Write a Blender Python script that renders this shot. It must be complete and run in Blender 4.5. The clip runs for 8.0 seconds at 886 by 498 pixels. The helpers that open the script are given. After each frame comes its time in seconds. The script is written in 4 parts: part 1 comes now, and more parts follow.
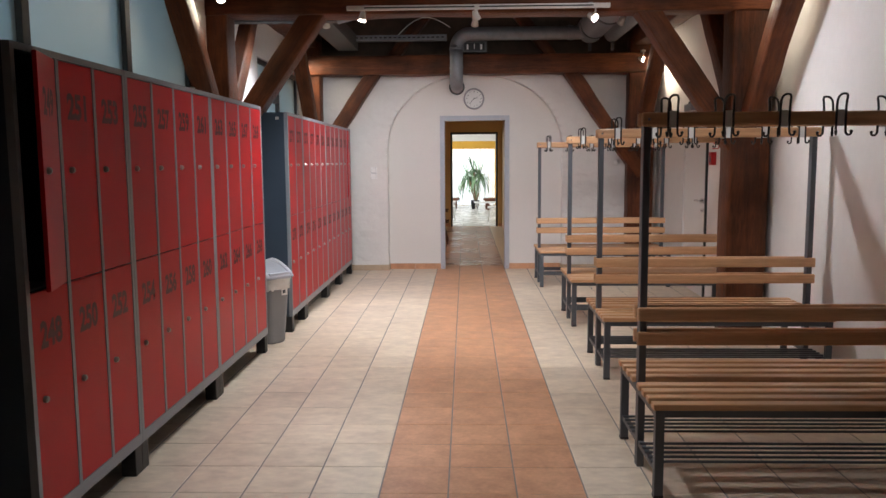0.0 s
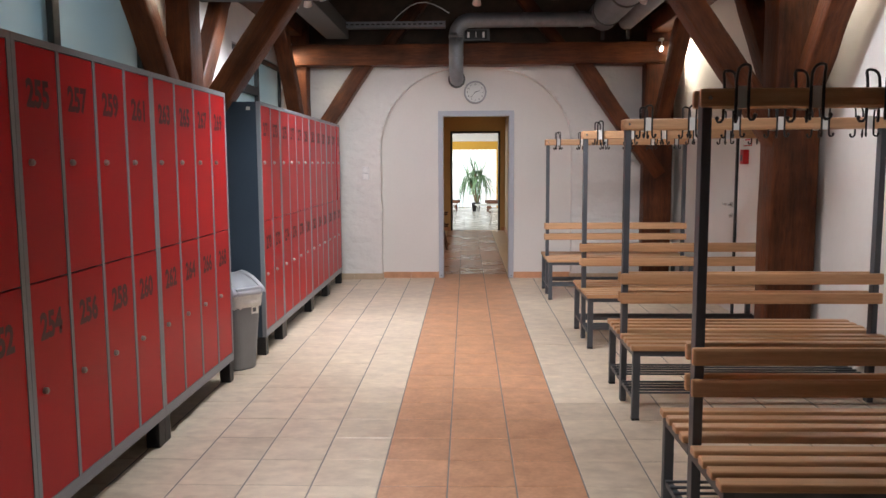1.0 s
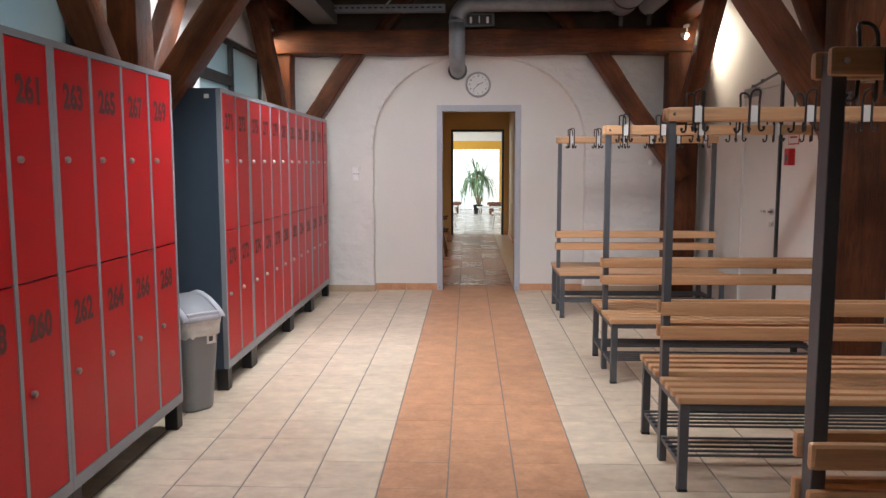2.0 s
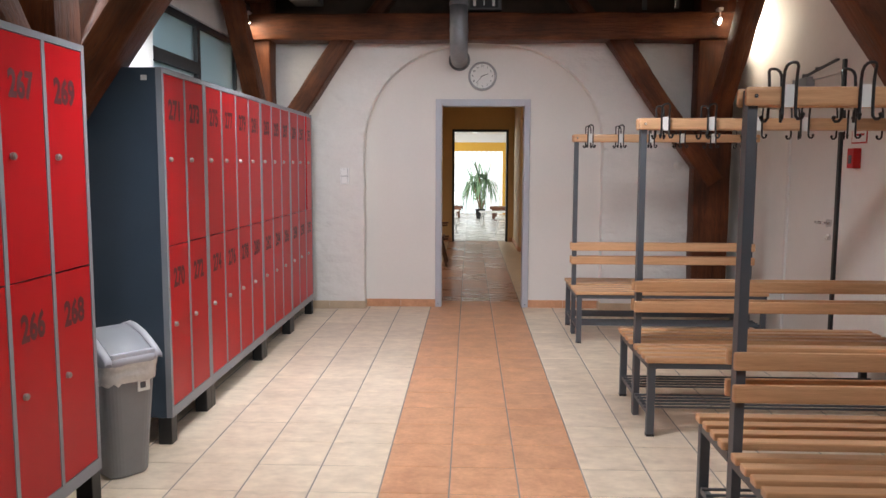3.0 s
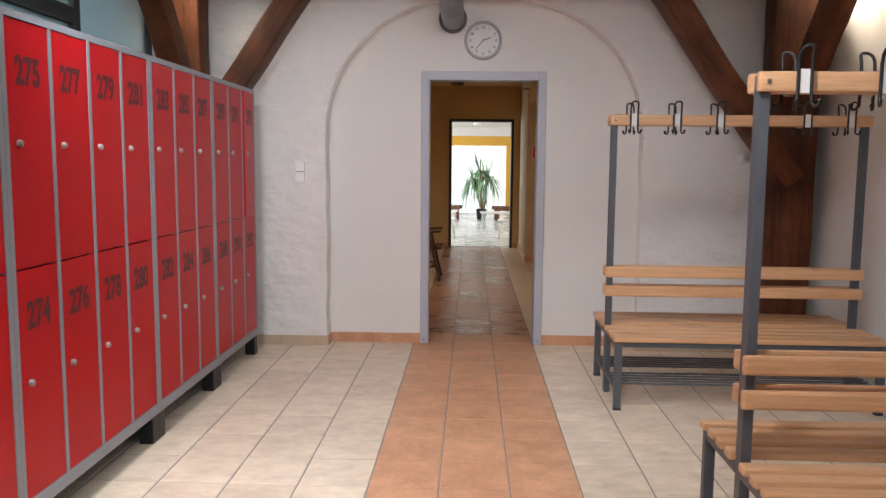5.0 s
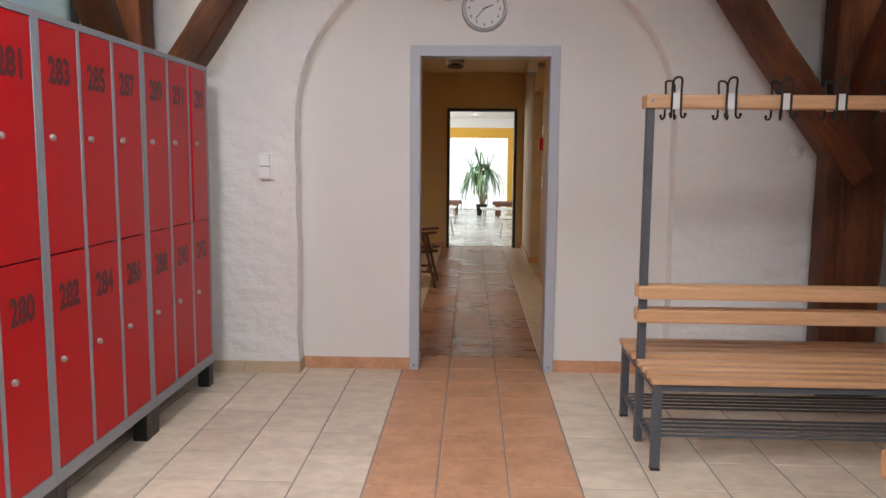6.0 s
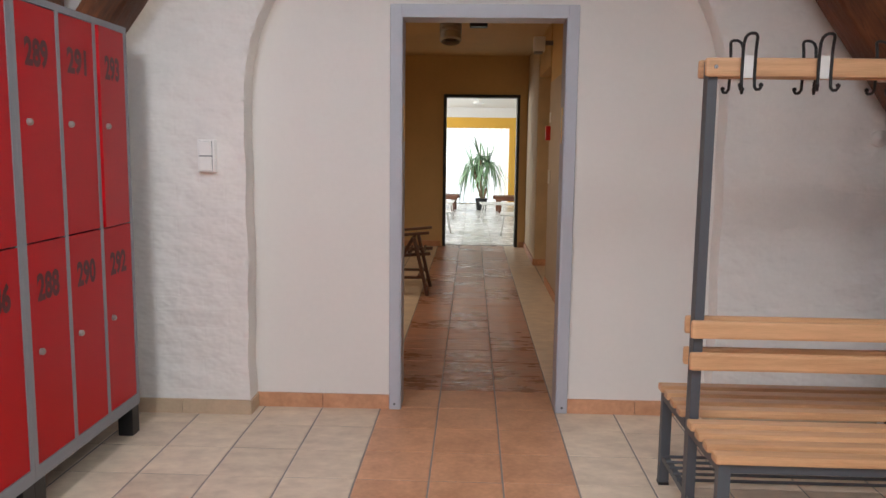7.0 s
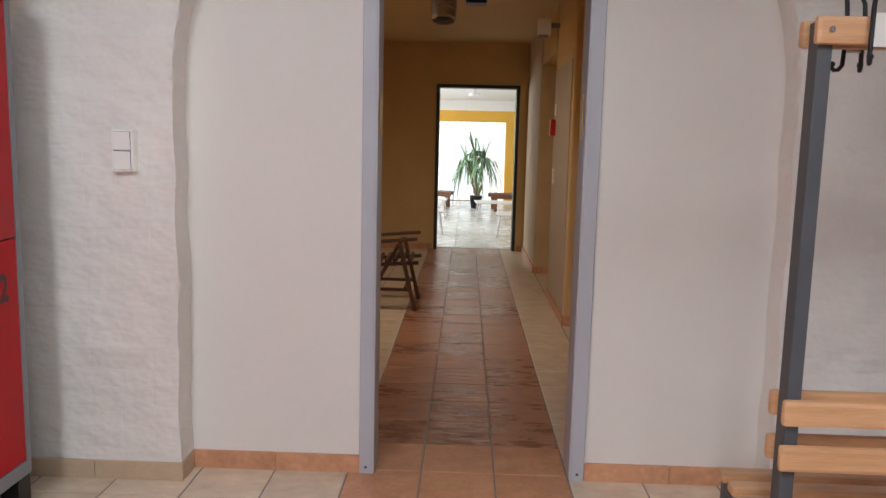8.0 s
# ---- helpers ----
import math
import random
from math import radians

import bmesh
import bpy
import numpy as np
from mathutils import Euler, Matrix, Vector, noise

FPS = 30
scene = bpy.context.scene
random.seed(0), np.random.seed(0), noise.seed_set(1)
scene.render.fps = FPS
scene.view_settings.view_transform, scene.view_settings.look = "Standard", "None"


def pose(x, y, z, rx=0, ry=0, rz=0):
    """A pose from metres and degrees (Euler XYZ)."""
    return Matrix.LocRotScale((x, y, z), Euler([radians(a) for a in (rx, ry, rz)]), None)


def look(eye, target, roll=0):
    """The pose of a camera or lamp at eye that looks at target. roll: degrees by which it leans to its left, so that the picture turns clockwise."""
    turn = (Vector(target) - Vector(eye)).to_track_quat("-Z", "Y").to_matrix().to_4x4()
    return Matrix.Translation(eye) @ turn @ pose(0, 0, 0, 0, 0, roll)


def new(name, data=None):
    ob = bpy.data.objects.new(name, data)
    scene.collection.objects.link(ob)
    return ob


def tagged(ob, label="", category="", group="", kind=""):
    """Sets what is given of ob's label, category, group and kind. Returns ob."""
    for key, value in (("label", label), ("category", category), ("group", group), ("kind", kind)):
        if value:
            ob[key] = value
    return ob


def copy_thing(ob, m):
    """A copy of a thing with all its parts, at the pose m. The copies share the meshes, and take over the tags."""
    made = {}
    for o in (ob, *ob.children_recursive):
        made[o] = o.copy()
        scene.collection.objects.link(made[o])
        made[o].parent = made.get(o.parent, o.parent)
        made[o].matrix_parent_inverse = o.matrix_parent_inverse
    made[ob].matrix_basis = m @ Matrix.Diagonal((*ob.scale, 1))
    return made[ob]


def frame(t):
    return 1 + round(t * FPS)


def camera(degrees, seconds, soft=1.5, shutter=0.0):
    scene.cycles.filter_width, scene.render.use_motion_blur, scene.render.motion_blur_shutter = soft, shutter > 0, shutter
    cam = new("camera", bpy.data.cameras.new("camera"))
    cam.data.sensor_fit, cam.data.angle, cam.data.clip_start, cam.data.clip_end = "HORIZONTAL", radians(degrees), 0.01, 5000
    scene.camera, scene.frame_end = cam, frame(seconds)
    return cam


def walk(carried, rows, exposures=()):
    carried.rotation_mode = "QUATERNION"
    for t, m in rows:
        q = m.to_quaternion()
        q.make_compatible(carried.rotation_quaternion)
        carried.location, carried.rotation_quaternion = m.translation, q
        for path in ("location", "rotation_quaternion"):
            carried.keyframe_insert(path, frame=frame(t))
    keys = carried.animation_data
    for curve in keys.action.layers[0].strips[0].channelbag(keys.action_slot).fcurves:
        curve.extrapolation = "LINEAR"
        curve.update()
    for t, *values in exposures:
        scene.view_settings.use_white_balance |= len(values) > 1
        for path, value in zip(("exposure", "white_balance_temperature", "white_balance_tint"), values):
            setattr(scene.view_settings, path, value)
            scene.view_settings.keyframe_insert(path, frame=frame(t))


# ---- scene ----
cam = camera(59.0, 8.0)
PATH = [
    (0, (-0.09, -1.654, 1.468), (-0.148, 0.332, 1.245), -0.4),
    (0.5, (-0.085, -1.221, 1.448), (-0.146, 0.766, 1.228), -0.4),
    (1, (-0.085, -0.759, 1.433), (-0.145, 1.229, 1.215), -0.3),
    (1.5, (-0.08, -0.289, 1.432), (-0.142, 1.698, 1.213), -0.2),
    (3, (-0.091, 1.167, 1.414), (-0.158, 3.155, 1.204), 0.2),
    (3.5, (-0.082, 1.626, 1.412), (-0.154, 3.613, 1.2), 0.3),
    (4, (-0.087, 2.046, 1.395), (-0.155, 4.034, 1.185), 0.6),
    (4.5, (-0.063, 2.541, 1.39), (-0.134, 4.528, 1.177), 0.5),
    (6, (-0.04, 4.005, 1.388), (-0.111, 5.99, 1.152), 0.5),
    (6.5, (-0.039, 4.508, 1.378), (-0.106, 6.491, 1.131), 0.7),
    (7, (-0.014, 5.013, 1.369), (-0.085, 6.995, 1.113), 0.7),
    (7.5, (-0.009, 5.454, 1.376), (-0.073, 7.436, 1.109), 0.8),
    (8, (-0.018, 5.885, 1.378), (-0.072, 7.866, 1.107), 1.4),
]
walk(cam, [(t, look(eye, target, roll)) for t, eye, target, roll in PATH])

# ---- world and lights ----
world = bpy.data.worlds.new("world")
scene.world = world
world.use_nodes = True
wn = world.node_tree
sky = wn.nodes.new("ShaderNodeTexSky")
sky.sky_type = "NISHITA"
sky.sun_disc = False
sky.sun_elevation, sky.sun_rotation = radians(35), radians(200)
wn.links.new(sky.outputs[0], wn.nodes["Background"].inputs[0])
wn.nodes["Background"].inputs[1].default_value = 0.13
sun = new("sun", bpy.data.lights.new("sun", "SUN"))
sun.data.energy, sun.data.angle, sun.data.color = 0.5, radians(10), (1, 0.96, 0.9)
sun.matrix_world = look((0, 0, 20), (6, 8, 0))
scene.view_settings.exposure = 0.0

LAMP_COLOR = (0.945, 0.966, 1.02)
WARM = (1.0, 0.86, 0.66)
LAMP_W = 102


def bulb(place, aim, watts, cone=140, color=LAMP_COLOR, radius=0.16):
    ob = new("bulb", bpy.data.lights.new("bulb", "SPOT"))
    ob.data.energy, ob.data.color, ob.data.shadow_soft_size = watts, color, radius
    ob.data.spot_size, ob.data.spot_blend = radians(cone), 0.8
    ob.matrix_world = look(place, Vector(place) + Vector(aim))
    return ob


def opening_light(x, y, z, rx, ry, rz, w, h, watts, color):
    ob = new("opening_light", bpy.data.lights.new("opening_light", "AREA"))
    ob.data.shape, ob.data.size, ob.data.size_y = "RECTANGLE", w, h
    ob.data.energy, ob.data.color = watts, color
    ob.matrix_world = pose(x, y, z, rx, ry, rz)
    return ob


# ---- materials ----
def mat(name, color, rough=0.6, metal=0.0, var=0.1, scale=6.0, bump=0.1, bscale=60.0, stretch=(1, 1, 1), coords="Object",
        each=0.0, tint=None, dist=0.004, coat=0.0, fine=None, spec=0.5, rvar=0.07):
    m = bpy.data.materials.new(name)
    m.use_nodes = True
    nt = m.node_tree
    N, L = nt.nodes, nt.links
    b = N["Principled BSDF"]
    b.inputs["Roughness"].default_value = rough
    b.inputs["Metallic"].default_value = metal
    b.inputs["Coat Weight"].default_value = coat
    b.inputs["Specular IOR Level"].default_value = spec
    if coords == "World":
        src = N.new("ShaderNodeNewGeometry").outputs["Position"]
    else:
        src = N.new("ShaderNodeTexCoord").outputs["Object"]
    mp = N.new("ShaderNodeMapping")
    mp.inputs["Scale"].default_value = stretch
    L.new(src, mp.inputs["Vector"])
    vec = mp.outputs[0]
    info = None
    if each:
        info = N.new("ShaderNodeObjectInfo")
        mul = N.new("ShaderNodeVectorMath")
        mul.operation = "MULTIPLY_ADD"
        comb = N.new("ShaderNodeCombineXYZ")
        for i in range(3):
            L.new(info.outputs["Random"], comb.inputs[i])
        L.new(comb.outputs[0], mul.inputs[0])
        mul.inputs[1].default_value = (17, 31, 23)
        L.new(vec, mul.inputs[2])
        vec = mul.outputs[0]
    n1 = N.new("ShaderNodeTexNoise")
    n1.inputs["Scale"].default_value, n1.inputs["Detail"].default_value = scale, 6
    n1.inputs["Roughness"].default_value = 0.62
    L.new(vec, n1.inputs["Vector"])
    n2 = N.new("ShaderNodeTexNoise")
    n2.inputs["Scale"].default_value, n2.inputs["Detail"].default_value = (fine or bscale), 4
    L.new(vec, n2.inputs["Vector"])
    add = N.new("ShaderNodeMath")
    add.operation = "MULTIPLY_ADD"
    L.new(n2.outputs["Fac"], add.inputs[0])
    add.inputs[1].default_value = 0.45
    L.new(n1.outputs["Fac"], add.inputs[2])
    fac = add.outputs[0]
    if each:
        a2 = N.new("ShaderNodeMath")
        a2.operation = "MULTIPLY_ADD"
        L.new(info.outputs["Random"], a2.inputs[0])
        a2.inputs[1].default_value = each
        L.new(fac, a2.inputs[2])
        a3 = N.new("ShaderNodeMath")
        a3.operation = "SUBTRACT"
        L.new(a2.outputs[0], a3.inputs[0])
        a3.inputs[1].default_value = each / 2
        fac = a3.outputs[0]
    ramp = N.new("ShaderNodeValToRGB")
    dark = [c * (1 - var) for c in color]
    light = [min(1, c * (1 + var)) for c in (tint or color)]
    ramp.color_ramp.elements[0].position, ramp.color_ramp.elements[1].position = 0.45, 1.0
    ramp.color_ramp.elements[0].color, ramp.color_ramp.elements[1].color = (*dark, 1), (*light, 1)
    L.new(fac, ramp.inputs[0])
    L.new(ramp.outputs[0], b.inputs["Base Color"])
    rr = N.new("ShaderNodeMapRange")
    rr.inputs["From Min"].default_value, rr.inputs["From Max"].default_value = 0.3, 0.9
    rr.inputs["To Min"].default_value, rr.inputs["To Max"].default_value = max(0.02, rough - rvar), min(1, rough + rvar)
    L.new(fac, rr.inputs["Value"])
    L.new(rr.outputs[0], b.inputs["Roughness"])
    if bump:
        bn = N.new("ShaderNodeTexNoise")
        bn.inputs["Scale"].default_value, bn.inputs["Detail"].default_value = bscale, 6
        L.new(vec, bn.inputs["Vector"])
        bp = N.new("ShaderNodeBump")
        bp.inputs["Strength"].default_value, bp.inputs["Distance"].default_value = bump, dist
        L.new(bn.outputs["Fac"], bp.inputs["Height"])
        L.new(bp.outputs[0], b.inputs["Normal"])
    return m


def brick_paint(name, color):
    """White paint over old brickwork: courses show as soft relief."""
    m = mat(name, color, rough=0.75, var=0.05, scale=3.0, bump=0, coords="World")
    nt = m.node_tree
    N, L = nt.nodes, nt.links
    pos = N.new("ShaderNodeNewGeometry")
    sep = N.new("ShaderNodeSeparateXYZ")
    L.new(pos.outputs["Position"], sep.inputs[0])
    addn = N.new("ShaderNodeMath")
    L.new(sep.outputs[0], addn.inputs[0])
    L.new(sep.outputs[1], addn.inputs[1])
    wob = N.new("ShaderNodeTexNoise")
    wob.inputs["Scale"].default_value = 5
    L.new(pos.outputs["Position"], wob.inputs["Vector"])
    zz = N.new("ShaderNodeMath")
    zz.operation = "MULTIPLY_ADD"
    L.new(wob.outputs["Fac"], zz.inputs[0])
    zz.inputs[1].default_value = 0.05
    L.new(sep.outputs[2], zz.inputs[2])
    comb = N.new("ShaderNodeCombineXYZ")
    L.new(addn.outputs[0], comb.inputs[0])
    L.new(zz.outputs[0], comb.inputs[1])
    br = N.new("ShaderNodeTexBrick")
    br.inputs["Scale"].default_value = 1.0
    br.inputs["Brick Width"].default_value, br.inputs["Row Height"].default_value = 0.25, 0.08
    br.inputs["Mortar Size"].default_value, br.inputs["Mortar Smooth"].default_value = 0.009, 1.0
    L.new(comb.outputs[0], br.inputs["Vector"])
    no = N.new("ShaderNodeTexNoise")
    no.inputs["Scale"].default_value, no.inputs["Detail"].default_value = 9, 2
    flat = N.new("ShaderNodeMapping")
    flat.inputs["Scale"].default_value = (0.9, 0.9, 1.35)
    L.new(pos.outputs["Position"], flat.inputs["Vector"])
    L.new(flat.outputs[0], no.inputs["Vector"])
    h = N.new("ShaderNodeMath")
    h.operation = "MULTIPLY_ADD"
    L.new(br.outputs["Fac"], h.inputs[0])
    h.inputs[1].default_value = -0.02
    L.new(no.outputs["Fac"], h.inputs[2])
    bp = N.new("ShaderNodeBump")
    bp.inputs["Strength"].default_value, bp.inputs["Distance"].default_value = 0.8, 0.032
    L.new(h.outputs[0], bp.inputs["Height"])
    L.new(bp.outputs[0], N["Principled BSDF"].inputs["Normal"])
    return m


def glow(name, color, strength):
    m = bpy.data.materials.new(name)
    m.use_nodes = True
    b = m.node_tree.nodes["Principled BSDF"]
    b.inputs["Base Color"].default_value = (*color, 1)
    b.inputs["Emission Color"].default_value = (*color, 1)
    b.inputs["Emission Strength"].default_value = strength
    return m


def frosted(name, color, rough):
    m = bpy.data.materials.new(name)
    m.use_nodes = True
    b = m.node_tree.nodes["Principled BSDF"]
    b.inputs["Base Color"].default_value = (*color, 1)
    b.inputs["Roughness"].default_value = rough
    b.inputs["Transmission Weight"].default_value = 0.85
    b.inputs["Specular IOR Level"].default_value = 0.6
    return m


M_BRICK = brick_paint("painted_brick", (0.83, 0.81, 0.785))
M_PLASTER = mat("smooth_plaster", (0.795, 0.768, 0.738), 0.7, var=0.03, scale=1.5, bump=0.08, bscale=35, coords="World")
M_WALL = mat("white_wall", (0.8, 0.78, 0.75), 0.75, var=0.04, scale=2, bump=0.15, bscale=14, coords="World", dist=0.01)
M_OCHRE = mat("ochre_plaster", (0.7, 0.49, 0.245), 0.75, var=0.06, scale=2, bump=0.15, bscale=25, coords="World")
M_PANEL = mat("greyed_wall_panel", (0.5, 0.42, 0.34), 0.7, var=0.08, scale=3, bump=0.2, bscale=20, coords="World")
M_PIER = mat("pale_ochre_wash", (0.62, 0.48, 0.3), 0.75, var=0.1, scale=3, bump=0.5, bscale=9, coords="World", dist=0.015)
M_YELLOW = mat("yellow_wall", (0.75, 0.42, 0.06), 0.7, var=0.05, scale=2, bump=0.05, coords="World")
M_TERRA = mat("terracotta_tile", (0.56, 0.273, 0.147), 0.42, var=0.16, scale=7, bump=0.25, bscale=45, coords="World", each=0.12, tint=(0.65, 0.355, 0.208), dist=0.002)
M_BEIGE = mat("beige_tile", (0.655, 0.52, 0.395), 0.36, var=0.1, scale=8, bump=0.4, bscale=20, stretch=(0.8, 1.2, 1), coords="World", each=0.2, tint=(0.79, 0.665, 0.52), dist=0.003)
# Riven terracotta; the corridor's weaker light is put into its darker colour.
M_DIM_TERRA = mat("dim_riven_terracotta", (0.36, 0.15, 0.08), 0.27, var=0.25, scale=7, bump=0.75, bscale=15, stretch=(0.6, 1.5, 1), coords="World", each=0.25, tint=(0.44, 0.22, 0.135), dist=0.012)
M_BASE_BEIGE = mat("beige_baseboard_tile", (0.55, 0.42, 0.295), 0.45, var=0.12, scale=8, bump=0.1, coords="World")
M_GROUT = mat("grey_grout", (0.27, 0.25, 0.235), 0.9, var=0.12, scale=30, bump=0.2, bscale=200, coords="World")
M_TIMBER = mat("old_timber", (0.085, 0.0255, 0.0098), 0.46, var=0.24, scale=3, bump=0.35, bscale=11, stretch=(6, 6, 0.6), each=0.2, spec=0.25, tint=(0.15, 0.047, 0.0175), dist=0.012, fine=14)
M_BEECH = mat("beech_slat", (0.59, 0.318, 0.158), 0.36, var=0.09, scale=4, bump=0.06, bscale=30, stretch=(0.8, 14, 14), each=0.25, tint=(0.71, 0.42, 0.228), dist=0.002, coat=0.25)
M_STEEL = mat("dark_grey_steel", (0.085, 0.093, 0.107), 0.42, var=0.12, scale=10, bump=0.05, bscale=200)
M_RED = mat("red_locker_paint", (0.5, 0.004, 0.010), 0.36, spec=0.2, rvar=0.012, var=0.04, scale=1.2, bump=0, bscale=90, fine=3, each=0.15, dist=0.001)
M_LFRAME = mat("grey_locker_frame", (0.26, 0.28, 0.315), 0.42, var=0.06, scale=5, bump=0.03, bscale=150)
M_LSIDE = mat("slate_locker_side", (0.042, 0.066, 0.098), 0.42, var=0.1, scale=4, bump=0.05, bscale=120)
M_BLACK = mat("black_plastic", (0.012, 0.012, 0.013), 0.45, var=0.15, scale=12, bump=0.05)
M_INK = mat("stencil_ink", (0.1, 0.011, 0.016), 0.5, var=0.3, scale=60, bump=0)
M_CHROME = mat("chrome", (0.7, 0.7, 0.7), 0.22, 1.0, var=0.05, bump=0)
M_LOCK = mat("dull_lock_steel", (0.4, 0.38, 0.36), 0.4, 0.6, var=0.1, bump=0)
M_DUCT = mat("galvanised_duct", (0.23, 0.245, 0.27), 0.42, 0.35, var=0.2, scale=7, bump=0.1, bscale=25)
M_DARKDUCT = mat("dark_duct", (0.12, 0.12, 0.12), 0.5, 0.4, var=0.2, scale=7, bump=0.1)
M_FRAME = mat("lilac_grey_door_frame", (0.48, 0.5, 0.56), 0.4, var=0.04, scale=4, bump=0.03)
M_BLACKFRAME = mat("black_window_frame", (0.02, 0.022, 0.024), 0.45, var=0.15, scale=8, bump=0.05)
M_GLASS = frosted("frosted_glass", (0.6, 0.75, 0.78), 0.5)
M_ROOF = mat("dark_roof_boarding", (0.085, 0.058, 0.042), 0.85, var=0.4, scale=3, bump=0.4, bscale=9, coords="World", dist=0.02)
M_WHITE = mat("white_plastic", (0.8, 0.79, 0.76), 0.4, var=0.03, bump=0)
M_BRASS = mat("worn_brass", (0.75, 0.5, 0.16), 0.3, 1.0, var=0.1, bump=0.02)
M_SWITCH = mat("bright_switch_plastic", (0.93, 0.93, 0.92), 0.3, var=0.01, bump=0)
M_DOOR = mat("white_door_paint", (0.72, 0.7, 0.68), 0.4, var=0.03, scale=3, bump=0.03)
M_BIN = mat("grey_bin_plastic", (0.235, 0.238, 0.252), 0.4, var=0.06, scale=8, bump=0.06, bscale=90)
M_BINRIM = mat("pale_lid_plastic", (0.48, 0.49, 0.55), 0.38, var=0.04, scale=8, bump=0.04)
M_BINLID = mat("blue_grey_lid_plastic", (0.3, 0.315, 0.35), 0.32, var=0.04, scale=8, bump=0.03)
M_BAG = mat("clear_bin_liner", (0.74, 0.72, 0.69), 0.2, var=0.06, scale=5, bump=0.6, bscale=14, dist=0.02)
M_REDBOX = mat("red_enamel", (0.5, 0.01, 0.012), 0.35, var=0.05, bump=0)
M_CLOCKFACE = mat("clock_face", (0.8, 0.8, 0.78), 0.5, var=0.02, bump=0)
M_CLOCKRIM = mat("silver_rim", (0.4, 0.4, 0.41), 0.3, 0.9, var=0.05, bump=0)
M_TEAK = mat("dark_teak", (0.1, 0.042, 0.022), 0.5, var=0.3, scale=6, bump=0.2, bscale=20, stretch=(3, 3, 3))
M_LOUNGEWOOD = mat("brown_lounger_wood", (0.16, 0.06, 0.03), 0.45, var=0.2, scale=6, bump=0.1)
M_LEAF = mat("yucca_leaf", (0.12, 0.25, 0.13), 0.4, var=0.5, scale=5, bump=0.05, each=0.4, tint=(0.24, 0.38, 0.21))
M_STEM = mat("yucca_stem", (0.24, 0.16, 0.09), 0.8, var=0.3, scale=12, bump=0.5, bscale=30)
M_POT = mat("black_pot", (0.02, 0.02, 0.022), 0.4, var=0.1, bump=0)
M_PALETILE = mat("pale_floor_tile", (0.72, 0.71, 0.68), 0.25, var=0.05, scale=4, bump=0.03, coords="World", each=0.2)
M_BULB = glow("lit_bulb", (1.0, 0.9, 0.75), 60)
# Curtain cloth with its own glow, standing in for daylight coming through it.
M_CURTAIN_GLOW = glow("self_lit_curtain", (0.9, 0.96, 1.0), 0.6)


def add_cracks(m, stretch, strength):
    """Long drying cracks and blotches in old wood."""
    nt = m.node_tree
    N, L = nt.nodes, nt.links
    b = N["Principled BSDF"]
    tc = N.new("ShaderNodeTexCoord")
    info = N.new("ShaderNodeObjectInfo")
    off = N.new("ShaderNodeVectorMath")
    off.operation = "ADD"
    L.new(tc.outputs["Object"], off.inputs[0])
    L.new(info.outputs["Location"], off.inputs[1])
    mp = N.new("ShaderNodeMapping")
    mp.inputs["Scale"].default_value = stretch
    L.new(off.outputs[0], mp.inputs["Vector"])
    no = N.new("ShaderNodeTexNoise")
    no.inputs["Scale"].default_value, no.inputs["Detail"].default_value, no.inputs["Distortion"].default_value = 5.0, 8, 0.4
    L.new(mp.outputs[0], no.inputs["Vector"])
    cr = N.new("ShaderNodeValToRGB")
    el = cr.color_ramp.elements
    el[0].position, el[1].position = 0.47, 0.53
    el[0].color, el[1].color = (1, 1, 1, 1), (1, 1, 1, 1)
    mid = el.new(0.5)
    mid.color = (0.66, 0.63, 0.61, 1)
    L.new(no.outputs["Fac"], cr.inputs[0])
    bl = N.new("ShaderNodeTexNoise")
    bl.inputs["Scale"].default_value, bl.inputs["Detail"].default_value = 3.5, 5
    L.new(off.outputs[0], bl.inputs["Vector"])
    br = N.new("ShaderNodeMapRange")
    br.inputs["From Min"].default_value, br.inputs["From Max"].default_value = 0.35, 0.7
    br.inputs["To Min"].default_value, br.inputs["To Max"].default_value = 0.6, 1.25
    L.new(bl.outputs["Fac"], br.inputs["Value"])
    old = b.inputs["Base Color"].links[0].from_socket
    m1 = N.new("ShaderNodeVectorMath")
    m1.operation = "MULTIPLY"
    L.new(old, m1.inputs[0])
    L.new(cr.outputs[0], m1.inputs[1])
    m2 = N.new("ShaderNodeVectorMath")
    m2.operation = "SCALE"
    L.new(m1.outputs[0], m2.inputs[0])
    L.new(br.outputs[0], m2.inputs["Scale"])
    L.new(m2.outputs[0], b.inputs["Base Color"])
    bp = N.new("ShaderNodeBump")
    bp.inputs["Strength"].default_value, bp.inputs["Distance"].default_value = strength, 0.01
    L.new(cr.outputs[0], bp.inputs["Height"])
    L.new(b.inputs["Normal"].links[0].from_socket, bp.inputs["Normal"])
    L.new(bp.outputs[0], b.inputs["Normal"])


add_cracks(M_TIMBER, (9, 9, 0.5), 0.5)


# ---- mesh helpers ----
def thing(name, label, category, m=None, group="", kind=""):
    ob = new(name)
    ob.empty_display_size = 0.1
    if m is not None:
        ob.matrix_world = m
    return tagged(ob, label, category, group, kind)


def mesh_of(name, bm, material, smooth=False):
    bmesh.ops.recalc_face_normals(bm, faces=bm.faces)
    me = bpy.data.meshes.new(name)
    if smooth:
        for f in bm.faces:
            f.smooth = True
    bm.to_mesh(me)
    bm.free()
    me.materials.append(material)
    return me


def part(name, bm, material, parent, label="", smooth=False):
    ob = new(name, mesh_of(name, bm, material, smooth))
    ob.parent = parent
    return tagged(ob, label)


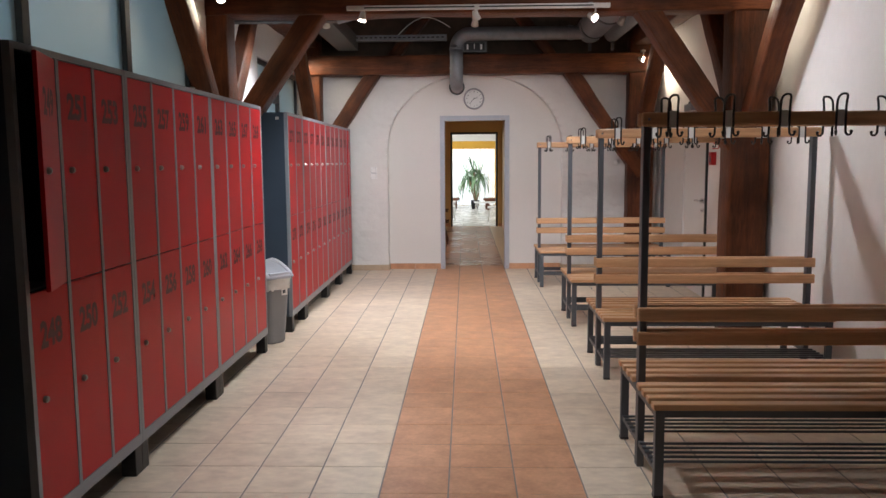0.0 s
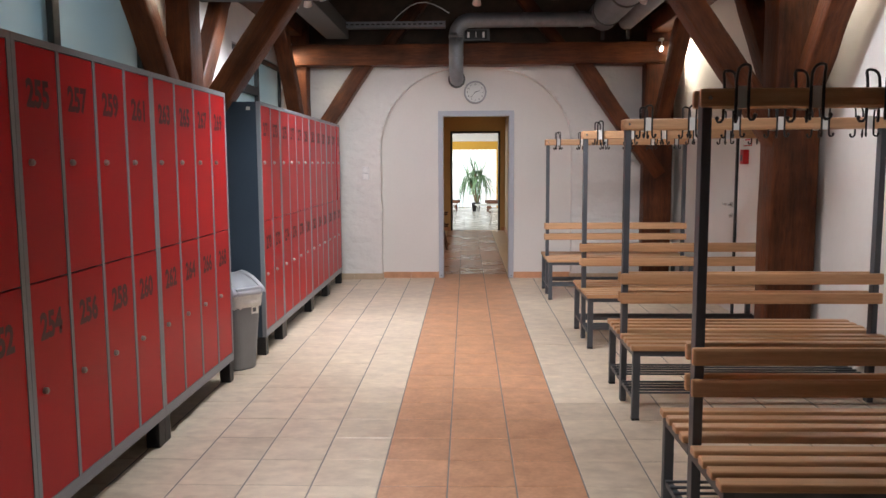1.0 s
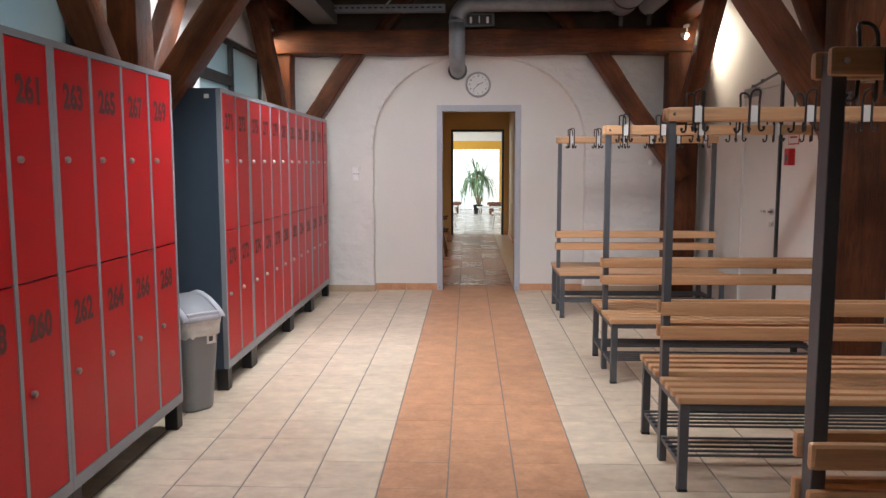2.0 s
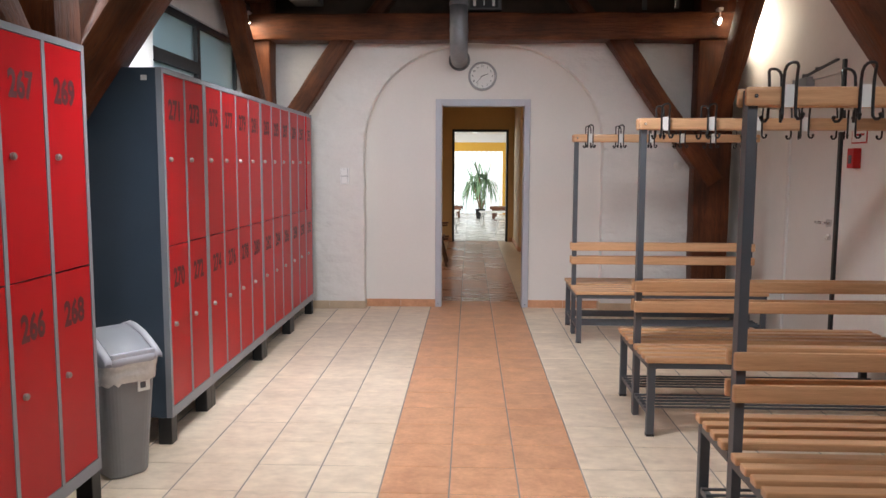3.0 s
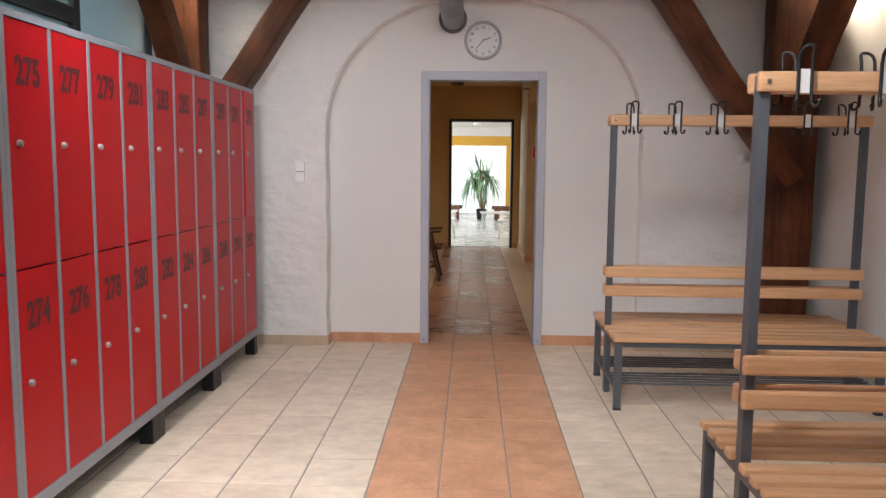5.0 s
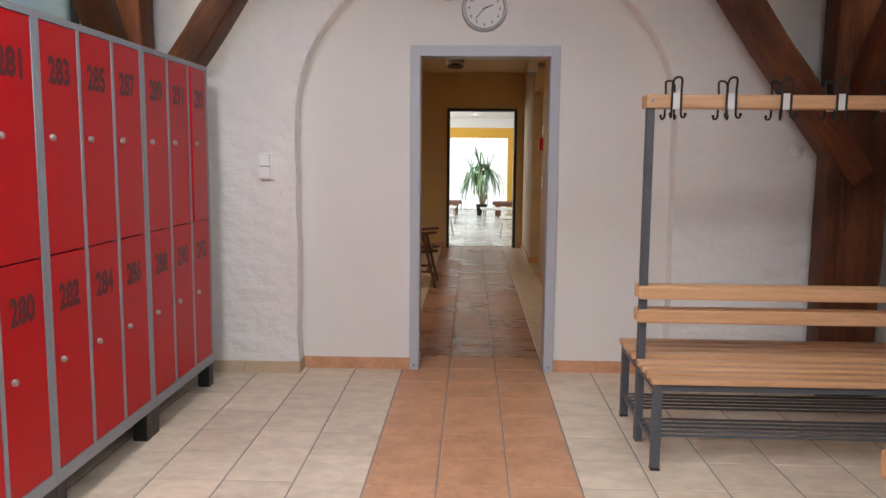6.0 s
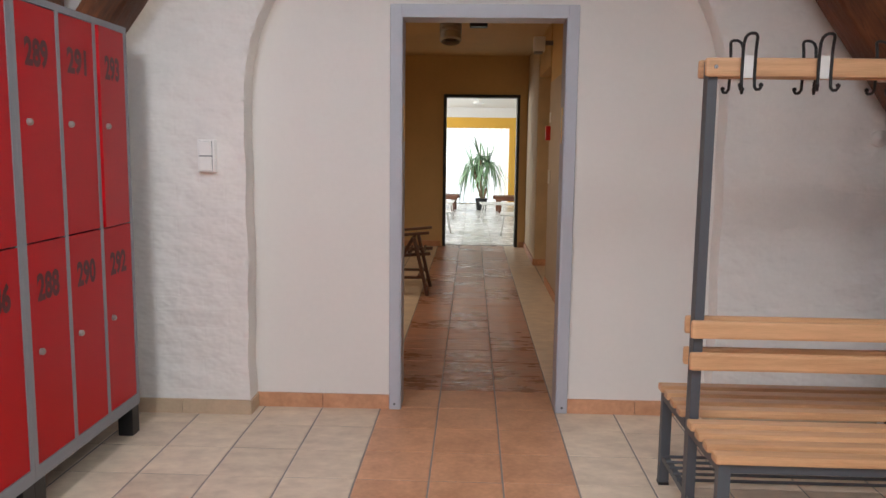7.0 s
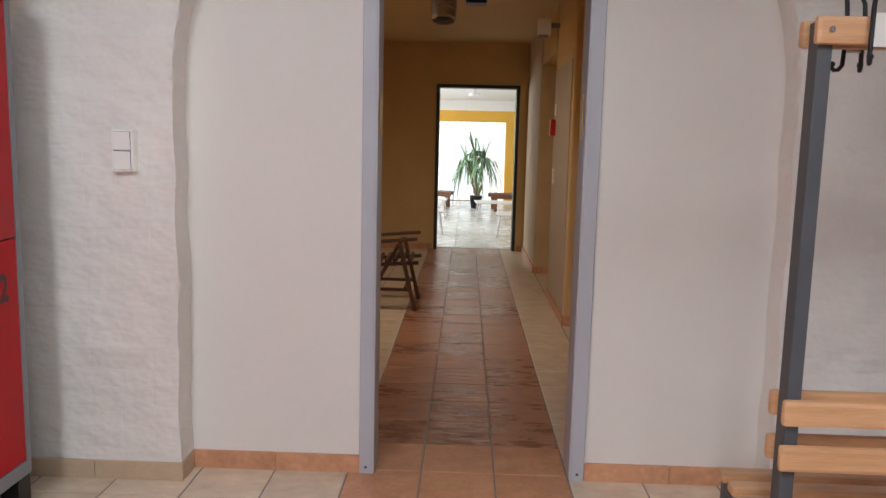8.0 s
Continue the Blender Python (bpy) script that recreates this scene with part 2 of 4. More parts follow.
def structure(name, bm, material, label, category, smooth=False):
    return tagged(new(name, mesh_of(name, bm, material, smooth)), label, category, kind="structure")


def box(bm, x0, y0, z0, x1, y1, z1, bevel=0.0):
    r = bmesh.ops.create_cube(bm, size=1.0)
    vs = r["verts"]
    for v in vs:
        v.co = Vector(((x0 + x1) / 2 + v.co.x * (x1 - x0), (y0 + y1) / 2 + v.co.y * (y1 - y0), (z0 + z1) / 2 + v.co.z * (z1 - z0)))
    if bevel:
        es = list({e for v in vs for e in v.link_edges})
        bmesh.ops.bevel(bm, geom=es, offset=bevel, segments=2, affect="EDGES", profile=0.6)
    return bm


def nb(*a, **k):
    return box(bmesh.new(), *a, **k)


def rod(bm, a, b, r, n=10, r2=None):
    a, b = Vector(a), Vector(b)
    d = b - a
    m = Matrix.Translation((a + b) / 2) @ d.to_track_quat("Z", "Y").to_matrix().to_4x4()
    bmesh.ops.create_cone(bm, cap_ends=True, segments=n, radius1=r, radius2=r if r2 is None else r2, depth=d.length, matrix=m)
    return bm


def sweep(bm, pts, r, n=8, caps=True):
    """A round bar along a line of points."""
    pts = [Vector(p) for p in pts]
    rings = []
    side = None
    for i, p in enumerate(pts):
        d = (pts[min(i + 1, len(pts) - 1)] - pts[max(i - 1, 0)]).normalized()
        if side is None:
            side = d.orthogonal().normalized()
        side = (side - d * side.dot(d)).normalized()
        up = d.cross(side)
        rings.append([bm.verts.new(p + (side * math.cos(2 * math.pi * k / n) + up * math.sin(2 * math.pi * k / n)) * r) for k in range(n)])
    for a, b in zip(rings, rings[1:]):
        for k in range(n):
            bm.faces.new((a[k], a[(k + 1) % n], b[(k + 1) % n], b[k]))
    if caps:
        bm.faces.new(rings[0])
        bm.faces.new(rings[-1])
    return bm


def lathe(bm, profile, n=24):
    rings = []
    for r, z in profile:
        rings.append([bm.verts.new((r * math.cos(2 * math.pi * k / n), r * math.sin(2 * math.pi * k / n), z)) for k in range(n)])
    for a, b in zip(rings, rings[1:]):
        for k in range(n):
            bm.faces.new((a[k], a[(k + 1) % n], b[(k + 1) % n], b[k]))
    return bm


def bar(bm, a, b, w, h, bevel=0.0):
    """A square-cut bar from a to b."""
    a, b = Vector(a), Vector(b)
    d = b - a
    q = d.to_track_quat("Z", "Y").to_matrix().to_4x4()
    m = Matrix.Translation((a + b) / 2) @ q
    t = bmesh.new()
    box(t, -w / 2, -h / 2, -d.length / 2, w / 2, h / 2, d.length / 2, bevel)
    for v in t.verts:
        v.co = m @ v.co
    tmp = bpy.data.meshes.new("tmp")
    t.to_mesh(tmp)
    t.free()
    bm.from_mesh(tmp)
    bpy.data.meshes.remove(tmp)
    return bm


def wall_cells(bm, us, vs, holes, place):
    """A wall of thick cells between the cuts us and vs, without the holes (u0, v0, u1, v1)."""
    for u0, u1 in zip(us, us[1:]):
        for v0, v1 in zip(vs, vs[1:]):
            cu, cv = (u0 + u1) / 2, (v0 + v1) / 2
            if any(h[0] < cu < h[2] and h[1] < cv < h[3] for h in holes):
                continue
            box(bm, *place(u0, v0, u1, v1))
    bmesh.ops.remove_doubles(bm, verts=bm.verts, dist=1e-5)
    return bm


def wall_y(name, x0, x1, y0, y1, z0, z1, holes, material, label):
    """A wall along y between x0 and x1, with openings (y, z, y, z)."""
    us = sorted({y0, y1, *[h[0] for h in holes], *[h[2] for h in holes]})
    vs = sorted({z0, z1, *[h[1] for h in holes], *[h[3] for h in holes]})
    bm = bmesh.new()
    wall_cells(bm, us, vs, holes, lambda a, b, c, d: (x0, a, b, x1, c, d))
    return structure(name, bm, material, label, "wall")


def wall_x(name, y0, y1, x0, x1, z0, z1, holes, material, label):
    us = sorted({x0, x1, *[h[0] for h in holes], *[h[2] for h in holes]})
    vs = sorted({z0, z1, *[h[1] for h in holes], *[h[3] for h in holes]})
    bm = bmesh.new()
    wall_cells(bm, us, vs, holes, lambda a, b, c, d: (a, y0, b, c, y1, d))
    return structure(name, bm, material, label, "wall")


def text_mesh(text, size, material, thick=0.0):
    cu = bpy.data.curves.new("lettering", "FONT")
    cu.body, cu.size, cu.align_x, cu.align_y = text, size, "CENTER", "CENTER"
    cu.offset = thick
    cu.resolution_u = 3
    ob = bpy.data.objects.new("lettering", cu)
    me = bpy.data.meshes.new_from_object(ob)
    bpy.data.objects.remove(ob)
    me.materials.clear()
    me.materials.append(material)
    return me


# ---- the setting ----
XL, XR, YE, YN, YB = -2.2, 2.43, 8.86, 9.0, -4.5
DCX = 0.0355
PITCH = 0.306

wall_y("wall_west", XL - 0.3, XL, YB, 9.35, -0.1, 3.15, [(1.0, 1.62, 4.5, 2.95), (6.41, 1.75, 8.4, 2.54)], M_WALL, "white plastered side wall with frosted windows above the lockers")
wall_y("wall_east", XR, XR + 0.3, YB, 9.35, -0.1, 3.15, [(6.615, -0.1, 7.455, 2.08)], M_WALL, "white plastered side wall with a door in it")
wall_x("wall_south", YB - 0.3, YB, XL - 0.3, XR + 0.3, -0.1, 5.4, [], M_WALL, "plain white wall closing the changing room")
wall_x("wall_north", YN, 9.13, XL, XR, -0.1, 2.75, [(DCX - 0.417, -0.1, DCX + 0.417, 2.023)], M_PLASTER, "smooth cream plaster wall in the arched recess")

# old brick face round the arch
ARCH_X, ARCH_R, ARCH_Z, ARCH_B = 0.035, 1.168, 1.585, 1.018


def arch_line(a):
    """The arch over the recess, a little fuller than an ellipse; a runs from pi at its left foot to 0."""
    c, s = math.cos(a), math.sin(a)
    k = 2 / 2.15
    return ARCH_X + ARCH_R * math.copysign(abs(c) ** k, c), ARCH_Z + ARCH_B * abs(s) ** k


def relief(x, z):
    fade = min(1.0, max(0.0, (z - 0.06) / 0.08))
    return fade * (noise.fractal(Vector((x * 2.2, 3.1, z * 4.5)), 1.0, 2.0, 4) * 0.008 + noise.noise(Vector((x * 9, 1.7, z * 14))) * 0.008)


def brick_face():
    bm = bmesh.new()

    def grid(nu, nv, at):
        g = [[bm.verts.new(at(i / nu, j / nv)) for j in range(nv + 1)] for i in range(nu + 1)]
        for i in range(nu):
            for j in range(nv):
                bm.faces.new((g[i][j], g[i + 1][j], g[i + 1][j + 1], g[i][j + 1]))
        return g

    def p(x, z, y=None):
        return Vector((x, YE + relief(x, z) if y is None else y, z))

    edge = lambda z: 0.012 * noise.noise(Vector((0.3, 5.0, z * 5)))
    grid(36, 46, lambda u, v: p(XL + u * (ARCH_X - ARCH_R + edge(v * ARCH_Z) * u - XL), v * ARCH_Z))
    grid(40, 46, lambda u, v: p(ARCH_X + ARCH_R + edge(v * ARCH_Z + 9) * (1 - u) + u * (XR - ARCH_X - ARCH_R), v * ARCH_Z))
    top = 2.78

    def fan(u, v):
        a = math.pi * (1 - u)
        c, s = math.cos(a), math.sin(a)
        ix, iz = arch_line(a)
        inner = Vector((ix, 0, iz))
        w = -XL if c < 0 else XR
        k = min(w / max(abs(c), 1e-6), (top - ARCH_Z) / max(s, 1e-6))
        outer = Vector((k * c, 0, ARCH_Z + k * s))
        q = inner.lerp(outer, v)
        return p(q.x, q.z)
    grid(90, 22, fan)
    # the reveal of the recess
    n = 60
    line = [(ARCH_X - ARCH_R + edge(i / 24 * ARCH_Z), i / 24 * ARCH_Z) for i in range(24)]
    line += [arch_line(math.pi * (1 - i / n)) for i in range(n + 1)]
    line += [(ARCH_X + ARCH_R + edge((23 - i) / 24 * ARCH_Z + 9), (23 - i) / 24 * ARCH_Z) for i in range(24)]
    rows = []
    for k in range(5):
        rows.append([bm.verts.new((x, YE + relief(x, z) * (1 - k / 4) + (YN + 0.02 - YE) * k / 4, z)) for x, z in line])
    for a, b in zip(rows, rows[1:]):
        for i in range(len(line) - 1):
            bm.faces.new((a[i], a[i + 1], b[i + 1], b[i]))
    bmesh.ops.remove_doubles(bm, verts=bm.verts, dist=0.002)
    return bm


ob = structure("wall_north_brick", brick_face(), M_BRICK, "white painted rough brickwork round a shallow arch", "wall", True)

# timber boarding in the gable over the tie beam, and the roof
structure("gable_boarding", nb(XL - 0.3, 9.0, 2.752, XR + 0.3, 9.3, 5.5), M_ROOF, "dark timber boarding in the gable", "wall")


def roof():
    bm = bmesh.new()
    xm = (XL + XR) / 2
    for x0, s in ((XL - 0.3, 1), (XR + 0.3, -1)):
        a, b = Vector((x0, 0, 3.1)), Vector((xm, 0, 5.3))
        vs = []
        for y in (YB - 0.3, 9.35):
            for q in (a, b):
                for dz in (0, 0.12):
                    vs.append(bm.verts.new((q.x, y, q.z + dz)))
        for f in ((0, 1, 3, 2), (4, 5, 7, 6), (0, 2, 6, 4), (1, 3, 7, 5), (0, 1, 5, 4), (2, 3, 7, 6)):
            bm.faces.new([vs[i] for i in f])
        y = YB + 0.4
        while y < 9:
            bar(bm, (a.x + 0.3 * s, y, 3.22), (xm, y, 5.14), 0.1, 0.16)
            y += 0.85
    return bm


structure("ceiling", roof(), M_ROOF, "dark open timber roof with rafters", "ceiling")


# ---- timber frame ----
def timber(name, a, b, w, h, label, spin=0.0, seed=0, group="timber frame"):
    """A hand-hewn timber from a to b, with uneven worn faces."""
    a, b = Vector(a), Vector(b)
    length = (b - a).length
    bm = bmesh.new()
    box(bm, -w / 2, -h / 2, 0, w / 2, h / 2, length)
    es = [e for e in bm.edges if abs(e.verts[0].co.z - e.verts[1].co.z) > length / 2]
    bmesh.ops.bevel(bm, geom=es, offset=0.014, segments=2, affect="EDGES", profile=0.5)
    es = [e for e in bm.edges if abs(e.verts[0].co.z - e.verts[1].co.z) > length / 2]
    bmesh.ops.subdivide_edges(bm, edges=es, cuts=max(4, int(length / 0.12)), use_grid_fill=True)
    for v in bm.verts:
        n = noise.noise_vector(Vector((v.co.x * 3 + seed * 7.3, v.co.y * 3, v.co.z * 1.8 + seed)))
        n2 = noise.noise_vector(Vector((v.co.x * 9 + seed, v.co.y * 9, v.co.z * 7)))
        v.co.x += n.x * 0.012 + n2.x * 0.005
        v.co.y += n.y * 0.012 + n2.y * 0.005
    ob = new(name, mesh_of(name, bm, M_TIMBER, True))
    ob.matrix_world = Matrix.Translation(a) @ (b - a).to_track_quat("Z", "Y").to_matrix().to_4x4() @ pose(0, 0, 0, 0, 0, spin)
    return tagged(ob, label, "timber", group)


# y, underside of the tie beam, post centres and widths, feet and heads of the braces
FRAMES = [
    (4.97, 2.645, 2.225, 0.32, -2.16, 0.25, (2.23, 1.46), (1.33, 2.76), (-2.09, 1.6), (-1.265, 2.77)),
    (8.68, 2.565, 2.17, 0.325, -2.055, 0.19, (2.2, 1.278), (1.25, 2.62), (-2.12, 1.38), (-1.25, 2.63)),
    (0.5, 2.66, 2.2, 0.3, -2.2, 0.25, (2.12, 1.6), (1.337, 2.75), (-2.1, 1.6), (-1.33, 2.75)),
    (-3.3, 2.66, 2.2, 0.3, -2.2, 0.25, (2.12, 1.6), (1.337, 2.75), (-2.1, 1.6), (-1.33, 2.75)),
]
for i, (y, z, xr, wr, xl, wl, fr, hr, fl, hl) in enumerate(FRAMES):
    gable = i == 1
    timber("timber_post", (xr, y, 0), (xr, y, 3.0), wr, 0.2 if gable else 0.26, "thick dark brown timber post standing on the tiles", seed=i + 1)
    timber("timber_post", (xl, y, 0), (xl, y, 3.0), wl, 0.2 if gable else 0.26, "dark brown timber post behind the lockers", seed=i + 11)
    timber("tie_beam", (XL - 0.02, y - 0.02, z + 0.13), (XR + 0.02, y - 0.02, z + 0.13), 0.26, 0.24, "dark brown timber tie beam across the room", seed=i + 21)
    timber("timber_brace", (fr[0], y - 0.01, fr[1]), (hr[0], y - 0.01, hr[1]), 0.2, 0.17, "slanting timber brace between post and tie beam", seed=i + 31)
    timber("timber_brace", (fl[0], y - 0.01, fl[1]), (hl[0], y - 0.01, hl[1]), 0.2, 0.17, "slanting timber brace between post and tie beam", seed=i + 41)
    for x, s in ((xr, 1), (xl, -1)):
        timber("timber_brace", (x, y - 0.08, 1.72), (x, y - 1.1, 2.95), 0.16, 0.17, "slanting timber brace between post and purlin", seed=i + 51 + s)
        if not gable:
            timber("timber_brace", (x, y + 0.08, 1.72), (x, y + 1.1, 2.95), 0.16, 0.17, "slanting timber brace between post and purlin", seed=i + 61 + s)
for x in (2.16, -2.1):
    timber("purlin", (x, YB, 3.02), (x, 9.0, 3.02), 0.2, 0.2, "long dark timber purlin over the posts", seed=int(x * 10))
timber("roof_strut", (-1.05, 8.9, 2.82), (-0.35, 8.9, 3.7), 0.16, 0.14, "dark diagonal roof strut above the tie beam", seed=81)
timber("roof_strut", (1.05, 8.9, 2.82), (0.35, 8.9, 3.7), 0.16, 0.14, "dark diagonal roof strut above the tie beam", seed=82)


# ---- windows in the west wall ----
def window(name, y0, y1, z0, z1, bars, label, rail=None):
    w = thing(name, label, "window", pose(XL - 0.06, 0, 0), kind="structure")
    t = 0.03
    bm = bmesh.new()
    for q in ((y0, z0, y0 + 0.05, z1), (y1 - 0.05, z0, y1, z1), (y0 + 0.05, z0, y1 - 0.05, z0 + 0.05), (y0 + 0.05, z1 - 0.05, y1 - 0.05, z1)):
        box(bm, -t, q[0], q[1], t, q[2], q[3])
    part("window_frame", bm, M_BLACKFRAME, w)
    for b in bars:
        part("mullion", nb(-t, b - 0.035, z0 + 0.05, t + 0.01, b + 0.035, z1 - 0.05, bevel=0.004), M_BLACKFRAME, w)
    if rail:
        part("transom", nb(-t, y0 + 0.05, rail - 0.045, t + 0.012, bars[0] - 0.035, rail + 0.045, bevel=0.004), M_BLACKFRAME, w)
    cuts = [y0 + 0.05, *bars, y1 - 0.05]
    for a, b in zip(cuts, cuts[1:]):
        part("pane", nb(-0.005, a, z0 + 0.05, 0.005, b, z1 - 0.05), M_GLASS, w).visible_shadow = False
    return w


window("window_1", 1.0, 4.5, 1.62, 2.95, (2.19, 3.37), "frosted bluish window band in black steel frames")
window("window_2", 6.41, 8.4, 1.75, 2.54, (7.37,), "frosted bluish window in a black steel frame", 2.17)

# ---- door frame in the north wall ----
d = thing("door_1", "open doorway with a lilac-grey steel frame", "door frame", pose(DCX, 0, 0), kind="structure")
for s in (-1, 1):
    bm = bmesh.new()
    box(bm, s * 0.466, YN - 0.02, 0.0, s * 0.411, YN + 0.0, 2.071)
    box(bm, s * 0.419, YN - 0.018, 0.0, s * 0.404, 9.15, 2.018)
    box(bm, s * 0.466, 9.13, 0.0, s * 0.411, 9.15, 2.071)
    bmesh.ops.bevel(bm, geom=bm.edges[:], offset=0.003, segments=1, affect="EDGES")
    jamb = part("jamb", bm, M_FRAME, d)
    part("screw", rod(bmesh.new(), (s * 0.438, YN - 0.0225, 0.03), (s * 0.438, YN - 0.019, 0.03), 0.006, 10), M_STEEL, jamb, "small dark screw head")
bm = bmesh.new()
box(bm, -0.411, YN - 0.02, 2.013, 0.411, YN, 2.071)
box(bm, -0.404, YN - 0.018, 2.007, 0.404, 9.15, 2.024)
part("lintel", bm, M_FRAME, d)
for s in (-1, 1):
    part("strike_plate", nb(s * 0.4045, 9.06, 1.4, s * 0.401, 9.09, 1.58), M_BRASS, d, "worn brass strike plate")

# ---- door in the east wall ----
d = thing("door_2", "closed white door with a steel lever handle and closer", "door", pose(XR, 7.035, 0), kind="structure")
part("leaf", nb(-0.005, -0.40, 0.01, 0.04, 0.40, 2.05, bevel=0.003), M_DOOR, d)
for y in (-0.44, 0.405):
    part("jamb", nb(-0.02, y, 0, 0.06, y + 0.035, 2.14 if y < 0 else 2.1, bevel=0.003), M_BLACKFRAME if y < 0 else M_DOOR, d)
part("door_head", nb(-0.02, -0.405, 2.055, 0.06, 0.405, 2.1, bevel=0.003), M_DOOR, d)
bm = bmesh.new()
rod(bm, (-0.03, -0.33, 1.03), (0.0, -0.33, 1.03), 0.026, 16)
rod(bm, (-0.03, -0.33, 0.93), (0.0, -0.33, 0.93), 0.022, 16)
sweep(bm, [(-0.02, -0.33, 1.03), (-0.055, -0.33, 1.03), (-0.06, -0.31, 1.03), (-0.06, -0.22, 1.03)], 0.01)
part("door_handle", bm, M_CHROME, d, "satin steel lever handle")
bm = nb(-0.065, 0.04, 2.0, -0.005, 0.3, 2.075, bevel=0.006)
part("door_closer", bm, M_LFRAME, d, "grey overhead door closer")
bm = bmesh.new()
bar(bm, (-0.045, 0.12, 2.085), (-0.05, -0.41, 2.14), 0.022, 0.012)
rod(bm, (-0.045, 0.12, 2.07), (-0.045, 0.12, 2.1), 0.02, 12)
rod(bm, (-0.05, -0.1, 2.1), (-0.05, -0.1, 2.125), 0.016, 12)
part("closer_arm", bm, M_STEEL, d)

# ---- baseboards ----
def baseboard(label, spans, material):
    for a, b, face in spans:
        bm = bmesh.new()
        n = max(1, round(abs(b - a) / 0.33))
        for i in range(n):
            u0, u1 = a + (b - a) * i / n + 0.0015, a + (b - a) * (i + 1) / n - 0.0015
            if face[0] == "y":
                box(bm, u0, face[1] - 0.014, 0, u1, face[1] + 0.02, 0.075)
            else:
                box(bm, min(face[1], face[2]), u0, 0, max(face[1], face[2]), u1, 0.075)
        structure("baseboard", bm, material, label, "baseboard")


baseboard("terracotta tile baseboard under cream plaster", [(ARCH_X - ARCH_R, DCX - 0.466, ("y", YN)), (DCX + 0.466, ARCH_X + ARCH_R, ("y", YN))], M_TERRA)
baseboard("beige tile baseboard under painted brick", [(XL, ARCH_X - ARCH_R + 0.012, ("y", YE)), (ARCH_X + ARCH_R - 0.012, 2.02, ("y", YE))], M_BASE_BEIGE)
baseboard("beige tile baseboard at the recess corner", [(YE + 0.02, YN - 0.012, ("x", ARCH_X - ARCH_R - 0.02, ARCH_X - ARCH_R + 0.012)), (YE + 0.02, YN - 0.012, ("x", ARCH_X + ARCH_R - 0.012, ARCH_X + ARCH_R + 0.02))], M_BASE_BEIGE)


# ---- lockers ----
def number_tag(text):
    me = text_mesh(text, 0.14, M_INK, 0.006)
    co = np.array([v.co for v in me.vertices])
    mid = (co.max(0) + co.min(0)) / 2
    span = co.max(0) - co.min(0)
    for v in me.vertices:
        v.co = Vector(((v.co.x - mid[0]) / span[0] * 0.155, (v.co.y - mid[1]) / span[1] * 0.105, 0))
    return me


def locker_unit(x, y0, cols, first, opened=None):
    pitch, f, gap = 0.291, 0.026, 0.022
    w = cols * pitch + 2 * f - gap
    th = thing("locker_unit", "red two-tier steel locker bank in grey frame on black feet", "lockers", pose(x, y0, 0), "locker row")
    Z0, Z1, D = 0.14, 1.888, 0.5
    for a in (0.001, w - 0.005):
        part("side_panel", nb(-D, a, Z0, -0.0285, a + 0.004, Z1 - 0.002), M_LSIDE, th, "slate-blue steel side panel")
    part("back_panel", nb(-D, 0.005, Z0, -D + 0.004, w - 0.005, Z1 - 0.002), M_LSIDE, th)
    part("base_panel", nb(-D + 0.004, 0.005, Z0, -0.0285, w - 0.005, Z0 + 0.006), M_LSIDE, th)
    part("top_panel", nb(-D + 0.004, 0.005, Z1 - 0.008, -0.0285, w - 0.005, Z1 - 0.002), M_LSIDE, th)
    part("shelf", nb(-D + 0.004, 0.005, 1.008, -0.03, w - 0.005, 1.014), M_LSIDE, th)
    for c in range(1, cols):
        m = f + c * pitch - gap / 2
        part("divider", nb(-D + 0.004, m - 0.002, Z0 + 0.006, -0.03, m + 0.002, Z1 - 0.008), M_LSIDE, th)
    bm = bmesh.new()
    for c in range(cols + 1):
        a = 0.001 if c == 0 else f + c * pitch - gap
        b = w - 0.001 if c == cols else f + c * pitch
        box(bm, -0.028, a, Z0, 0.002, b, Z1)
    for c in range(cols):
        a, b = f + c * pitch, f + (c + 1) * pitch - gap
        box(bm, -0.028, a, Z1 - 0.026, 0.002, b, Z1)
        box(bm, -0.028, a, Z0, 0.002, b, Z0 + 0.052)
    part("front_frame", bm, M_LFRAME, th, "grey steel front frame")
    part("number_plate", nb(-0.1, -0.0015, 1.825, -0.07, 0, 1.85), M_WHITE, th, "small pale sticker")
    for y in (0.0, w - 0.075):
        for xx in (-0.075, -D + 0.02):
            part("foot", nb(xx, y, 0, xx + 0.07, y + 0.075, Z0, bevel=0.004), M_BLACK, th, "black plastic foot")
    for c in range(cols):
        a, b = f + c * pitch + 0.002, f + (c + 1) * pitch - gap - 0.002
        for tier, (za, zb) in enumerate(((0.195, 1.007), (1.013, 1.859))):
            num = first + 2 * c + tier
            ang = (opened or {}).get(num, 0)
            door = part("door", nb(-0.016, a - b, za, 0.0, 0, zb, bevel=0.002), M_RED, th, "red steel locker door, ajar" if ang else "")
            door.matrix_basis = pose(0, b, 0, 0, 0, ang)
            bm = bmesh.new()
            lz = 1.443 if tier else 0.608
            rod(bm, (-0.002, a - b + 0.053, lz), (0.012, a - b + 0.053, lz), 0.0125, 14)
            rod(bm, (0.012, a - b + 0.053, lz), (0.016, a - b + 0.053, lz), 0.008, 12)
            part("lock", bm, M_LOCK, door, "small steel cylinder lock")
            nz = 1.69 if tier else 0.845
            tag = new("number", number_tag(str(num)))
            tag.parent = door
            tag.matrix_basis = pose(0.0012, (a - b) / 2 - 0.005, nz, 90, 0, 90)
            tagged(tag, f"faded dark stencilled number {num}")
    return th


